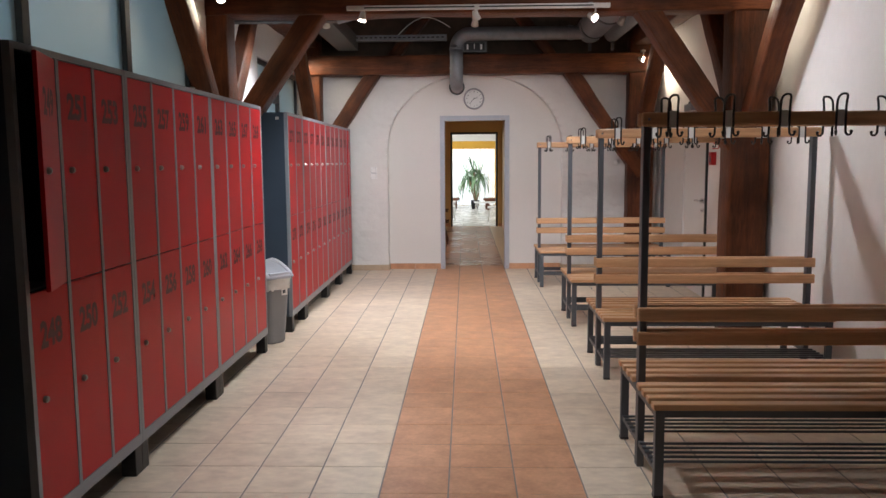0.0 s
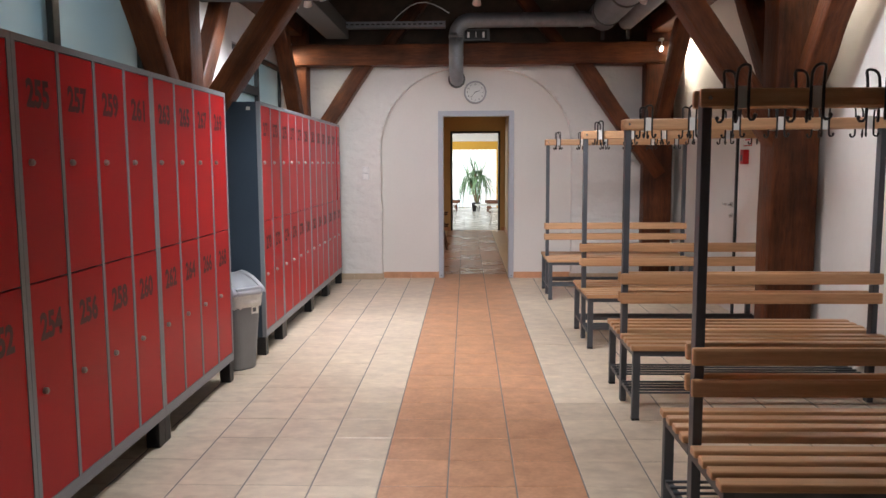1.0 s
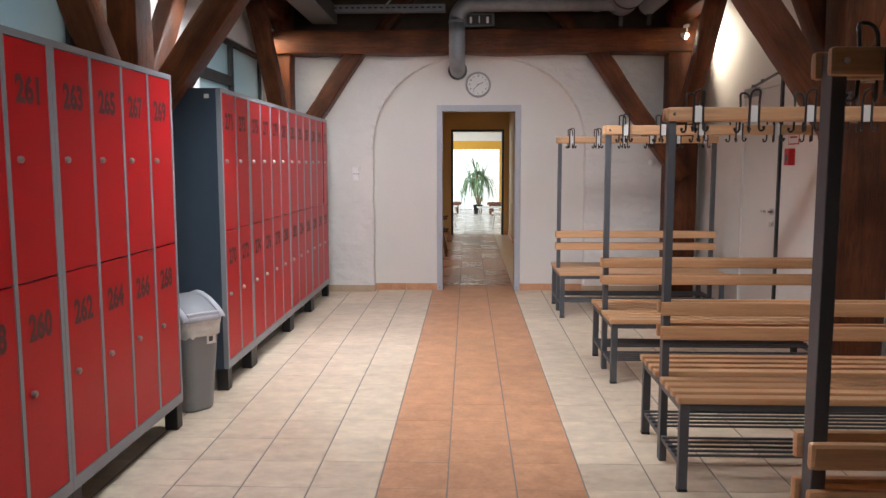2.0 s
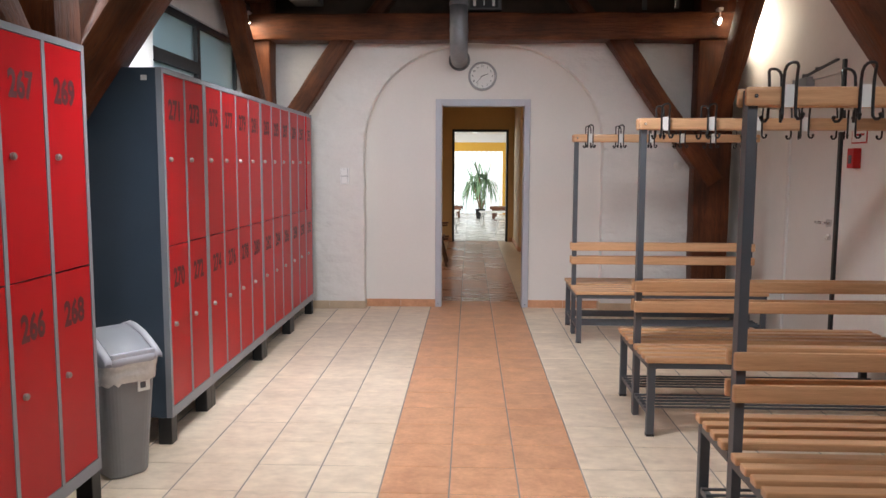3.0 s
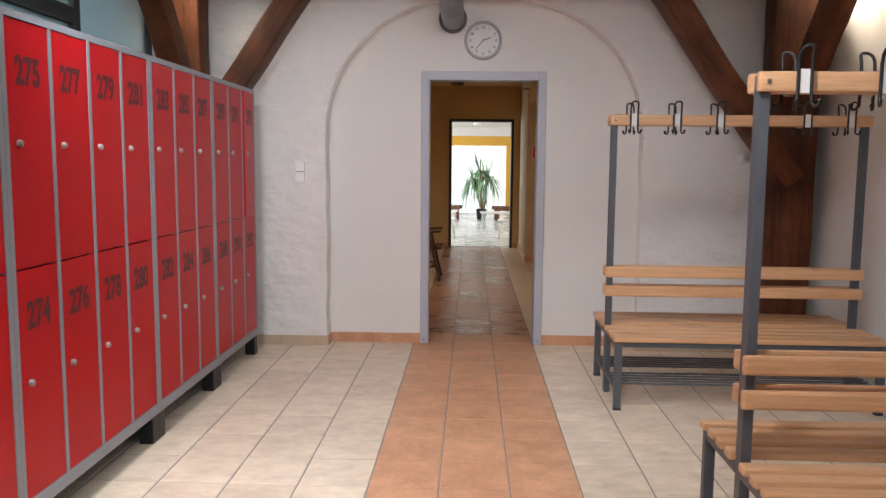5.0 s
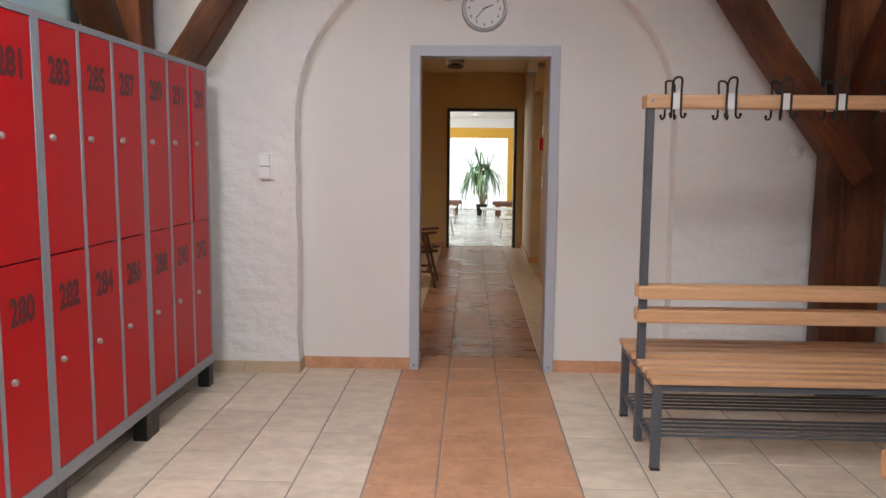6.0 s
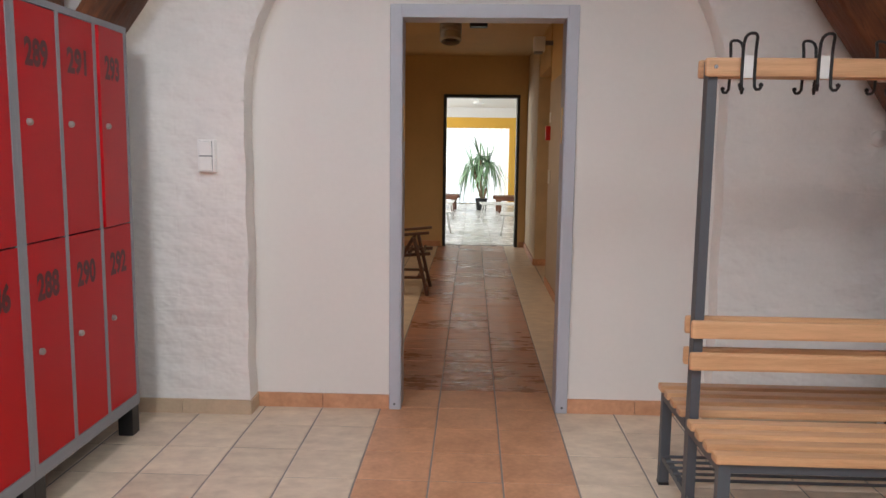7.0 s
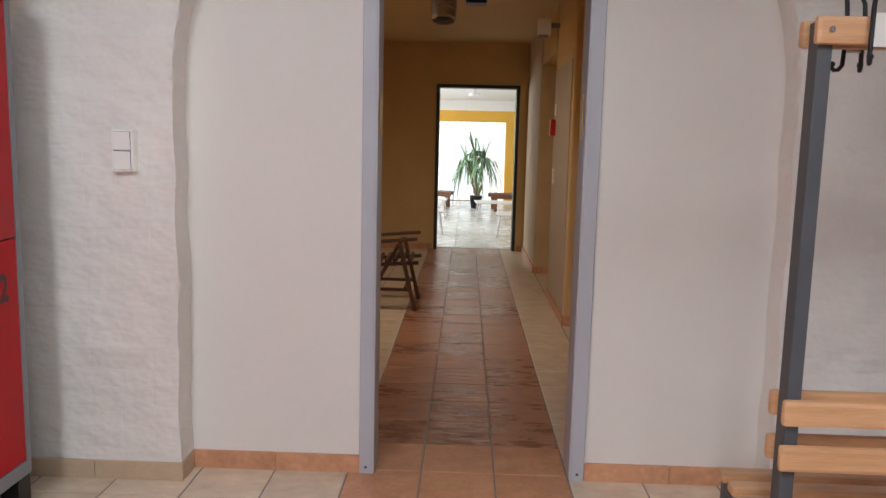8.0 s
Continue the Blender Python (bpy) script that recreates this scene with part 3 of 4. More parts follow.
for x, y, row in ((-1.638, 1.02, ((3, 248), (4, 254), (4, 262))), (-1.589, 4.976, ((2, 270), (4, 274), (3, 282), (3, 288)))):
    for cols, first in row:
        locker_unit(x, y, cols, first, {248: {249: 16}, 288: {293: 3}}.get(first))
        y += cols * 0.291 + 0.03


# ---- changing benches ----
def hook_mesh():
    """A coat hook: one black wire bent into a tall loop, its ends curled into small hooks; it stands out to -y."""
    bm = bmesh.new()
    half = [(0.034, -0.036, -0.062), (0.034, -0.036, -0.07), (0.031, -0.03, -0.076), (0.026, -0.018, -0.076), (0.022, -0.008, -0.066), (0.021, -0.007, -0.03), (0.021, -0.007, 0.05),
            (0.021, -0.012, 0.078), (0.019, -0.022, 0.094), (0.013, -0.03, 0.102), (0.006, -0.033, 0.105)]
    pts = half + [(-x, y, z) for x, y, z in reversed(half)]
    sweep(bm, pts, 0.0052, 8)
    for sx in (-1, 1):
        bmesh.ops.create_icosphere(bm, subdivisions=1, radius=0.0085, matrix=Matrix.Translation((sx * 0.034, -0.036, -0.062)))
    return bm


def bench(x, y):
    th = thing("changing_bench", "double-sided changing bench, beech slats on dark grey steel, with coat hooks", "bench", pose(x, y, 0), "changing benches")
    L = 1.5
    for xx in (0.02, L - 0.02):
        part("post", nb(xx - 0.017, -0.027, 0.0, xx + 0.017, 0.027, 1.674, bevel=0.003), M_STEEL, th)
        for s in (-1, 1):
            yy = s * 0.366
            part("leg", nb(xx - 0.02, yy - 0.018, 0.0, xx + 0.02, yy + 0.018, 0.395, bevel=0.003), M_STEEL, th)
            part("seat_bearer", nb(xx - 0.018, min(s * 0.027, yy - s * 0.018), 0.36, xx + 0.018, max(s * 0.027, yy - s * 0.018), 0.395), M_STEEL, th)
            part("shelf_bearer", nb(xx - 0.012, min(s * 0.027, yy - s * 0.018), 0.105, xx + 0.012, max(s * 0.027, yy - s * 0.018), 0.13), M_STEEL, th)
            part("cap", nb(xx - 0.021, yy - 0.019, 0.0, xx + 0.021, yy + 0.019, 0.012), M_BLACK, th)
    for s in (-1, 1):
        part("seat_rail", nb(0.04, s * 0.366 - 0.015, 0.365, L - 0.04, s * 0.366 + 0.015, 0.395), M_STEEL, th)
        for k in range(4):
            yy = s * (0.075 + 0.0965 * k)
            part("seat_slat", nb(-0.012, yy - 0.0295, 0.395, L + 0.012, yy + 0.0295, 0.425, bevel=0.008), M_BEECH, th)
        for zz in (0.632, 0.747):
            part("back_slat", nb(-0.012, min(s * 0.028, s * 0.052), zz - 0.033, L + 0.012, max(s * 0.028, s * 0.056), zz + 0.033, bevel=0.011), M_BEECH, th)
        rail = part("hook_rail", nb(-0.012, min(s * 0.028, s * 0.052), 1.618, L + 0.012, max(s * 0.028, s * 0.056), 1.682, bevel=0.011), M_BEECH, th)
        for xx in (0.02, L - 0.02):
            part("bolt", rod(bmesh.new(), (xx, s * 0.053, 1.65), (xx, s * 0.0585, 1.65), 0.007, 10), M_CHROME, rail)
        for k in range(6):
            hx = 0.125 + 0.25 * k
            h = new("coat_hook", HOOK)
            h.parent = rail
            h.matrix_basis = pose(hx, s * 0.0565, 1.65, 0, 0, 0 if s < 0 else 180)
            q = new("hook_plate", PLATE)
            q.parent = rail
            q.matrix_basis = pose(hx, s * 0.0565, 1.65, 0, 0, 0 if s < 0 else 180)
    for k in range(10):
        yy = (0.085 + 0.056 * (k % 5)) * (1 if k < 5 else -1)
        part("shelf_tube", rod(bmesh.new(), (0.0, yy, 0.138), (L, yy, 0.138), 0.0065, 8), M_STEEL, th)
    return th


HOOK = mesh_of("coat_hook", hook_mesh(), M_BLACK, True)
PLATE = mesh_of("hook_plate", nb(-0.016, -0.005, -0.037, 0.016, 0.0, 0.037), M_WHITE)
first_bench = bench(0.725, 2.025)
for bx, by, tw in ((0.838, 3.893, -0.4), (0.849, 5.59, 0), (0.776, 7.778, -0.2)):
    copy_thing(first_bench, pose(bx, by, 0, 0, 0, tw))


# ---- waste bin ----
def bin_section(w, dpt, r, z, n=6):
    pts = []
    for cx, cy, a0 in ((w - r, dpt - r, 0), (-w + r, dpt - r, 90), (-w + r, -dpt + r, 180), (w - r, -dpt + r, 270)):
        for k in range(n + 1):
            a = radians(a0 + 90 * k / n)
            pts.append(Vector((cx + r * math.cos(a), cy + r * math.sin(a), z)))
    return pts


def loft(bm, sections, cap0=True, cap1=True):
    rings = [[bm.verts.new(p) for p in s] for s in sections]
    n = len(rings[0])
    for a, b in zip(rings, rings[1:]):
        for k in range(n):
            bm.faces.new((a[k], a[(k + 1) % n], b[(k + 1) % n], b[k]))
    if cap0:
        bm.faces.new(rings[0])
    if cap1:
        bm.faces.new(rings[-1])
    return bm


def waste_bin(x, y, turn):
    th = thing("waste_bin", "grey plastic waste bin with swing lid and clear liner", "bin", pose(x, y, 0, 0, 0, turn) @ Matrix.Diagonal((1.03, 1.03, 0.955, 1)))
    bm = loft(bmesh.new(), [bin_section(0.105, 0.085, 0.05, 0), bin_section(0.112, 0.092, 0.052, 0.012), bin_section(0.148, 0.122, 0.06, 0.53), bin_section(0.15, 0.124, 0.06, 0.56)])
    part("body", bm, M_BIN, th)
    rnd = random.Random(4)
    secs = []
    for k in range(7):
        z = 0.465 + 0.0165 * k
        sec = bin_section(0.15 + 0.0015 * k, 0.124 + 0.0015 * k, 0.062, z)
        secs.append([p + Vector((rnd.uniform(-0.005, 0.007), rnd.uniform(-0.005, 0.007), rnd.uniform(-0.009, 0.009))) for p in sec])
    part("liner", loft(bmesh.new(), secs, False, False), M_BAG, th, "crumpled clear plastic liner", True)
    bm = loft(bmesh.new(), [bin_section(0.157, 0.131, 0.06, 0.555), bin_section(0.162, 0.136, 0.06, 0.562), bin_section(0.16, 0.134, 0.06, 0.592), bin_section(0.15, 0.124, 0.055, 0.597), bin_section(0.144, 0.118, 0.055, 0.59)], False, False)
    part("lid_rim", bm, M_BINRIM, th, "pale grey lid rim", True)
    prof = [(0.158, 0.575), (0.156, 0.592), (0.135, 0.612), (0.09, 0.642), (0.03, 0.676), (-0.04, 0.7), (-0.09, 0.705), (-0.135, 0.69), (-0.156, 0.65), (-0.158, 0.575)]

    def hood(ys, lift):
        bm = bmesh.new()
        rows = [[bm.verts.new((px, yy, pz + (lift if 0 < i < 9 else 0) - dz)) for i, (px, pz) in enumerate(prof)] for yy, dz in ys]
        for a, b in zip(rows, rows[1:]):
            for i in range(len(prof) - 1):
                bm.faces.new((a[i], a[i + 1], b[i + 1], b[i]))
        bm.faces.new(rows[0])
        bm.faces.new(rows[-1])
        return bm
    for sy in (-1, 1):
        part("lid_cheek", hood([(sy * 0.134, 0.014), (sy * 0.128, 0.003), (sy * 0.118, 0.0), (sy * 0.102, 0.002), (sy * 0.098, 0.012)], 0.004), M_BINRIM, th, "pale grey lid cheek", True)
    part("swing_lid", hood([(-0.097, 0.006), (-0.09, 0.0), (0.09, 0.0), (0.097, 0.006)], -0.006), M_BINLID, th, "grey curved swing lid", True)
    part("lid_lip", nb(0.128, -0.1, 0.588, 0.158, 0.1, 0.613, bevel=0.008), M_BINRIM, th)
    part("sticker", nb(0.14, 0.02, 0.415, 0.1475, 0.075, 0.5), M_WHITE, th, "white paper sticker")
    part("sticker_print", nb(0.147, 0.035, 0.485, 0.1485, 0.06, 0.495), M_REDBOX, th)
    part("sticker_print", nb(0.147, 0.03, 0.43, 0.1485, 0.055, 0.46), M_STEEL, th)
    return th


waste_bin(-1.712, 4.645, -38)


# ---- wall fittings ----
def wall_clock(x, y, z):
    th = thing("wall_clock", "round white wall clock with a silver rim", "clock", pose(x, y, z, 90))
    part("rim", lathe(bmesh.new(), [(0.118, 0.03), (0.124, 0.042), (0.134, 0.042), (0.14, 0.03), (0.14, 0.0)], 40), M_CLOCKRIM, th, smooth=True)
    part("face", lathe(bmesh.new(), [(0.0005, 0.022), (0.12, 0.022), (0.12, 0.03)], 40), M_CLOCKFACE, th)
    for k in range(12):
        a = math.pi * 2 * k / 12
        me = text_mesh(str(k or 12), 0.026, M_BLACK, 0.0004)
        t = new("numeral", me)
        t.parent = th
        t.matrix_basis = pose(0.095 * math.sin(a), 0.095 * math.cos(a), 0.0235)
    for a, l, w in ((68, 0.058, 0.006), (222, 0.085, 0.0045)):
        bm = bmesh.new()
        box(bm, -w / 2, -0.015, 0.026, w / 2, l, 0.0275)
        needle = part("pointer", bm, M_BLACK, th)
        needle.matrix_basis = pose(0, 0, 0, 0, 0, -a)


wall_clock(0.026, YN, 2.293)

th = thing("light_switch", "white double light switch on the painted brick", "switch", pose(-1.316, YE - 0.024, 1.316))
part("plate", nb(-0.042, -0.016, -0.08, 0.042, 0.04, 0.08, bevel=0.006), M_SWITCH, th)
part("seam", nb(-0.033, -0.0175, -0.072, 0.033, -0.0155, 0.072), M_LFRAME, th)
for z in (-0.037, 0.037):
    rocker = part("rocker", nb(-0.031, -0.006, -0.034, 0.031, 0.004, 0.034, bevel=0.003), M_SWITCH, th)
    rocker.matrix_basis = pose(0, -0.0205, z, 5)

th = thing("wall_socket", "small round white wall socket on the brickwork", "socket", pose(1.92, YE - 0.012, 1.437, 90))
part("dome", lathe(bmesh.new(), [(0.0005, 0.016), (0.012, 0.016), (0.013, 0.01), (0.034, 0.009), (0.04, 0.004), (0.04, -0.03)], 20), M_WHITE, th, smooth=True)

th = thing("fire_alarm", "red fire alarm box on the white wall", "alarm", pose(XR, 6.38, 1.475))
part("housing", nb(-0.05, -0.045, -0.065, 0.0, 0.045, 0.065, bevel=0.006), M_REDBOX, th)
part("window", nb(-0.053, -0.02, -0.035, -0.049, 0.02, 0.02), M_STEEL, th, "dark press plate")
th = thing("fire_sign", "small white sign with red border on the wall", "sign", pose(XR, 6.37, 1.63))
part("panel", nb(-0.004, -0.1, -0.06, 0.0, 0.1, 0.06), M_REDBOX, th)
part("field", nb(-0.006, -0.09, -0.05, -0.003, 0.09, 0.05), M_WHITE, th)
for z in (0.02, -0.01):
    part("print_bar", nb(-0.0075, -0.07, z, -0.0055, 0.06, z + 0.014), M_REDBOX, th)


# ---- ducts and cables under the roof ----
th = thing("vent_pipe", "grey galvanised ventilation pipe, bent down over the tie beam", "pipe", pose(0, 0, 0))
px, py = -0.2, 8.44
pts = [(px, YN + 0.02, 2.45), (px, py + 0.16, 2.45)]
pts += [(px, py + 0.15 - 0.15 * math.sin(a), 2.6 - 0.15 * math.cos(a)) for a in [math.pi / 2 * k / 8 for k in range(1, 9)]]
pts += [(px, py, 2.75), (px, py, 2.9)]
pts += [(px + 0.17 - 0.17 * math.cos(a), py, 2.885 + 0.17 * math.sin(a)) for a in [math.pi / 2 * k / 8 for k in range(9)]]
pts += [(0.3, py, 3.055), (1.42, py, 3.055)]
part("tube", sweep(bmesh.new(), pts, 0.083, 24, False), M_DUCT, th, smooth=True)
part("wall_collar", rod(bmesh.new(), (px, YN - 0.02, 2.45), (px, YN + 0.005, 2.45), 0.105, 28), M_DARKDUCT, th, "dark collar at the wall")
for a, b, rr in (((px, py, 2.63), (px, py, 2.655), 0.087), ((px, py, 2.86), (px, py, 2.885), 0.087), ((0.05, py, 3.055), (0.075, py, 3.055), 0.087), ((1.2, py, 3.055), (1.26, py, 3.055), 0.092)):
    part("sleeve", rod(bmesh.new(), a, b, rr, 24), M_DUCT, th)
th = thing("duct", "large round grey ventilation duct under the roof", "duct", pose(0, 0, 0))
part("tube", rod(bmesh.new(), (1.5, 8.6, 3.12), (1.5, -1, 3.16), 0.17, 28), M_DUCT, th, smooth=False)
for y in (8.2, 7.2, 6.2, 5.2):
    part("joint_band", rod(bmesh.new(), (1.5, y, 3.12), (1.5, y + 0.03, 3.12), 0.178, 28), M_DARKDUCT, th)
for y in (4.84, 8.6):
    part("saddle", nb(1.48, y - 0.012, 2.85, 1.52, y + 0.012, 2.97), M_DARKDUCT, th)
th = thing("duct", "slim grey ventilation duct beside the large one", "duct", pose(0, 0, 0))
part("tube", rod(bmesh.new(), (1.78, 8.6, 3.06), (1.78, -1, 3.1), 0.1, 24), M_DUCT, th)
for y in (4.84, 8.55):
    part("saddle", nb(1.76, y - 0.012, 2.85, 1.8, y + 0.012, 2.98), M_DARKDUCT, th)
th = thing("duct", "dark rectangular duct on the side of the roof", "duct", pose(0, 0, 0))
part("casing", nb(-1.72, 3.0, 2.885, -1.46, 8.6, 3.06, bevel=0.01), M_DARKDUCT, th)
th = thing("cross_duct", "grey rectangular duct crossing behind the tie beam", "duct", pose(0, 0, 0))
part("casing", nb(-2.2, 5.5, 2.72, -1.25, 5.62, 2.82, bevel=0.008), M_DARKDUCT, th)
part("spigot", rod(bmesh.new(), (-1.25, 5.56, 2.77), (-1.0, 5.56, 2.83), 0.07, 20), M_DUCT, th)
th = thing("cable_tray", "perforated steel cable tray over the tie beam", "cable tray", pose(0, 0, 0))
bm = bmesh.new()
box(bm, -1.62, 8.42, 2.985, -0.32, 8.56, 2.99)
box(bm, -1.62, 8.415, 2.985, -0.32, 8.42, 3.05)
part("tray", bm, M_DUCT, th)
for k in range(21):
    part("slot", nb(-1.59 + 0.06 * k, 8.412, 3.01, -1.555 + 0.06 * k, 8.416, 3.025), M_BLACK, th)
th = thing("cable", "loose pale cable looping between roof and tray", "cable", pose(0, 0, 0))
part("cord", sweep(bmesh.new(), [(-1.0 + 0.09 * k, 8.5, 2.99 + 0.2 * math.sin(math.pi * k / 8) + 0.02 * k) for k in range(9)], 0.006, 6), M_WHITE, th, smooth=True)
th = thing("exit_sign", "dark unlit exit sign on the tie beam", "sign", pose(0.03, 8.62, 2.85))
part("case", nb(-0.16, -0.03, 0, 0.16, 0.03, 0.14, bevel=0.006), M_DARKDUCT, th)
part("field", nb(-0.13, -0.033, 0.02, 0.13, -0.029, 0.12), M_BLACK, th)
part("pictogram", nb(-0.1, -0.0345, 0.035, -0.075, -0.032, 0.1), M_WHITE, th)
bm = nb(-0.005, -0.0345, 0.04, 0.005, -0.032, 0.105)
box(bm, 0.075, -0.0345, 0.035, 0.1, -0.032, 0.1)
part("arrow", bm, M_WHITE, th)


# ---- lamps ----
def spot_lamp(x, y, z, aim, stem, watts, arm=0.0, cone=140, color=LAMP_COLOR, radius=0.16):
    th = thing("spot_lamp", "small white lit spot lamp", "lamp", pose(x, y, z), "spot lamps")
    q = Vector(aim).normalized().to_track_quat("Z", "Y").to_matrix().to_4x4()
    bm = lathe(bmesh.new(), [(0.0005, -0.075), (0.02, -0.073), (0.024, -0.05), (0.032, -0.02), (0.036, 0.0), (0.033, 0.0), (0.028, -0.012)], 18)
    bm.transform(q)
    part("shade", bm, M_WHITE, th, smooth=True)
    bm = lathe(bmesh.new(), [(0.0005, 0.004), (0.015, 0.002), (0.028, -0.004), (0.03, -0.012)], 16)
    bm.transform(q)
    part("lens", bm, M_BULB, th, "glowing lens", True)
    bm = bmesh.new()
    sweep(bm, [Vector(aim).normalized() * -0.05, (0, 0, 0.05), (0, 0, stem)], 0.007, 8)
    part("stem", bm, M_WHITE, th)
    part("socket", nb(-0.02, -0.02, stem - 0.005, 0.02, 0.02 + arm, stem + 0.02), M_WHITE, th)
    p = Vector((x, y, z)) + Vector(aim).normalized() * 0.045
    bulb(p, aim, watts, cone, color, radius)


def light_track(x0, x1, y, z):
    th = thing("light_track", "white ceiling light track along the tie beam", "light track", pose(0, 0, 0))
    part("rail", nb(x0, y - 0.017, z, x1, y + 0.017, z + 0.035, bevel=0.004), M_WHITE, th)
    part("channel", nb(x0 + 0.1, y - 0.0185, z + 0.012, x1 - 0.1, y - 0.0165, z + 0.022), M_BLACK, th)
    for x in (x0 + 0.15, x1 - 0.15):
        part("bracket", nb(x - 0.015, y + 0.005, z + 0.03, x + 0.015, y + 0.16, z + 0.045), M_LFRAME, th)
    return th


light_track(-1.02, 1.043, 4.66, 2.65)
hung_track = light_track(-1.6, 1.5, 5.75, 2.87)
for x in (-1.2, 1.2):
    part("suspension_rod", rod(bmesh.new(), (x, 5.75, 2.9), (x, 5.75, 4.45), 0.005, 6), M_LFRAME, hung_track)
spot_lamp(-0.9, 4.66, 2.57, (-0.1, -0.2, -1), 0.085, LAMP_W * 1.25, 0, 110)
spot_lamp(0.005, 4.66, 2.57, (0.3, 0.4, -1), 0.085, LAMP_W * 1.25, 0, 110)
spot_lamp(0.93, 4.66, 2.57, (0.75, -0.85, -0.6), 0.085, LAMP_W * 0.9, 0, 100, LAMP_COLOR, 0.07)
spot_lamp(-1.48, 5.75, 2.71, (-0.5, -0.12, -0.9), 0.165, LAMP_W * 0.8, 0, 120)
spot_lamp(-1.37, 5.75, 2.71, (0.0, 0.8, -1.0), 0.165, LAMP_W * 1.3, 0, 115, LAMP_COLOR, 0.28)
spot_lamp(0.0, 5.75, 2.71, (-0.15, 0.9, -0.9), 0.165, LAMP_W * 0.55, 0, 120, LAMP_COLOR, 0.3)
spot_lamp(1.33, 5.75, 2.71, (-0.5, 0.85, -0.9), 0.165, LAMP_W * 0.5, 0, 115, LAMP_COLOR, 0.3)
spot_lamp(2.16, 8.5, 2.725, (0.75, -0.7, -0.35), 0.1, LAMP_W * 0.75, 0.1, 105, WARM)
spot_lamp(-2.14, 8.48, 2.705, (0.75, 0.1, -0.9), 0.1, LAMP_W * 0.36, 0.1, 150, WARM)
spot_lamp(-2.02, 4.68, 2.75, (0.4, -1.0, -1), 0.1, LAMP_W * 0.28, 0.12, 150, WARM)
spot_lamp(2.0, 4.68, 2.78, (0.9, -0.5, -0.4), 0.1, LAMP_W * 0.13, 0.12, 140, WARM)
# Track and three lamps out of view, added to brighten benches and floor.
unseen_track = light_track(-1.5, 1.5, 1.9, 2.87)
for x in (-1.2, 1.2):
    part("suspension_rod", rod(bmesh.new(), (x, 1.9, 2.9), (x, 1.9, 4.45), 0.005, 6), M_LFRAME, unseen_track)
spot_lamp(-0.4, 1.9, 2.71, (0.1, -0.15, -1), 0.165, LAMP_W * 1.1, 0, 85)
spot_lamp(-1.0, 1.9, 2.71, (0.15, 0.85, -1), 0.165, LAMP_W * 0.6, 0, 90)
spot_lamp(0.9, 1.9, 2.71, (0.0, 1.0, -0.5), 0.165, LAMP_W * 0.65, 0, 90)

# ---- corridor behind the doorway ----
YC = 15.95
wall_y("wall_corridor_west", -1.75, -1.5, 9.13, YC, -0.1, 2.62, [], M_OCHRE, "ochre plaster corridor wall")
wall_y("wall_corridor_east", 0.95, 1.2, 9.13, YC, -0.1, 2.62, [], M_OCHRE, "ochre plaster corridor wall")
wall_x("wall_corridor_end", YC, YC + 0.2, -1.75, 1.2, -0.1, 2.62, [(-0.42, -0.1, 0.63, 2.1)], M_OCHRE, "ochre plaster wall round the lounge doorway")
structure("ceiling_corridor", nb(-1.75, 9.13, 2.62, 1.2, YC + 0.2, 2.77), M_OCHRE, "plain ochre corridor ceiling", "ceiling")
structure("pier_east", nb(0.757, 11.8, 0, 0.95, 13.0, 2.62, bevel=0.02), M_OCHRE, "plastered wall pier in the corridor", "wall")
structure("pier_east", nb(0.735, 14.25, 0, 0.95, YC, 2.62, bevel=0.02), M_PIER, "pale washed wall pier beside the lounge door", "wall")
structure("lintel_east", nb(0.75, 13.0, 2.19, 0.95, 14.25, 2.62, bevel=0.01), M_OCHRE, "ochre lintel over the niche between the piers", "wall")
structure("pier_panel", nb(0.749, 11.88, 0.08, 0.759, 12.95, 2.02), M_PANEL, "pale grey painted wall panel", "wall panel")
baseboard("brown tile baseboard in the corridor", [(-1.5, -0.44, ("y", YC - 0.008)), (0.65, 0.735, ("y", YC - 0.008))], M_TERRA)
baseboard("brown tile baseboard along the piers", [(11.8, 13.0, ("x", 0.742, 0.762)), (14.25, YC - 0.03, ("x", 0.72, 0.74))], M_TERRA)
baseboard("brown tile baseboard on a pier end", [(0.762, 0.95, ("y", 11.79))], M_TERRA)
baseboard("brown tile baseboard on a pier end", [(0.74, 0.95, ("y", 14.24))], M_TERRA)
d = thing("door_3", "open doorway with a black steel frame", "door frame", pose(0, 0, 0), kind="structure")
for x in (-0.42, 0.59):
    part("jamb", nb(x, YC - 0.02, 0, x + 0.04, YC + 0.2, 2.06), M_BLACKFRAME, d)
part("lintel", nb(-0.42, YC - 0.02, 2.06, 0.63, YC + 0.2, 2.1), M_BLACKFRAME, d)

th = thing("fire_alarm", "red fire alarm box on the corridor pier", "alarm", pose(0.749, 12.86, 1.525))
part("housing", nb(-0.045, -0.05, -0.07, 0.0, 0.05, 0.07, bevel=0.006), M_REDBOX, th)
th = thing("fire_sign", "small white sign above the corridor alarm", "sign", pose(0.749, 12.86, 1.68))
part("panel", nb(-0.004, -0.06, -0.05, 0.0, 0.06, 0.05), M_WHITE, th)
th = thing("light_switch", "white light switch on the corridor pier", "switch", pose(0.749, 12.78, 1.1))
part("plate", nb(-0.014, -0.04, -0.07, 0.0, 0.04, 0.07, bevel=0.004), M_WHITE, th)
th = thing("emergency_light", "small white emergency light on a wall bracket", "lamp", pose(0.757, 12.9, 2.39))
part("case", nb(-0.19, -0.06, -0.075, -0.08, 0.06, 0.065, bevel=0.01), M_WHITE, th)
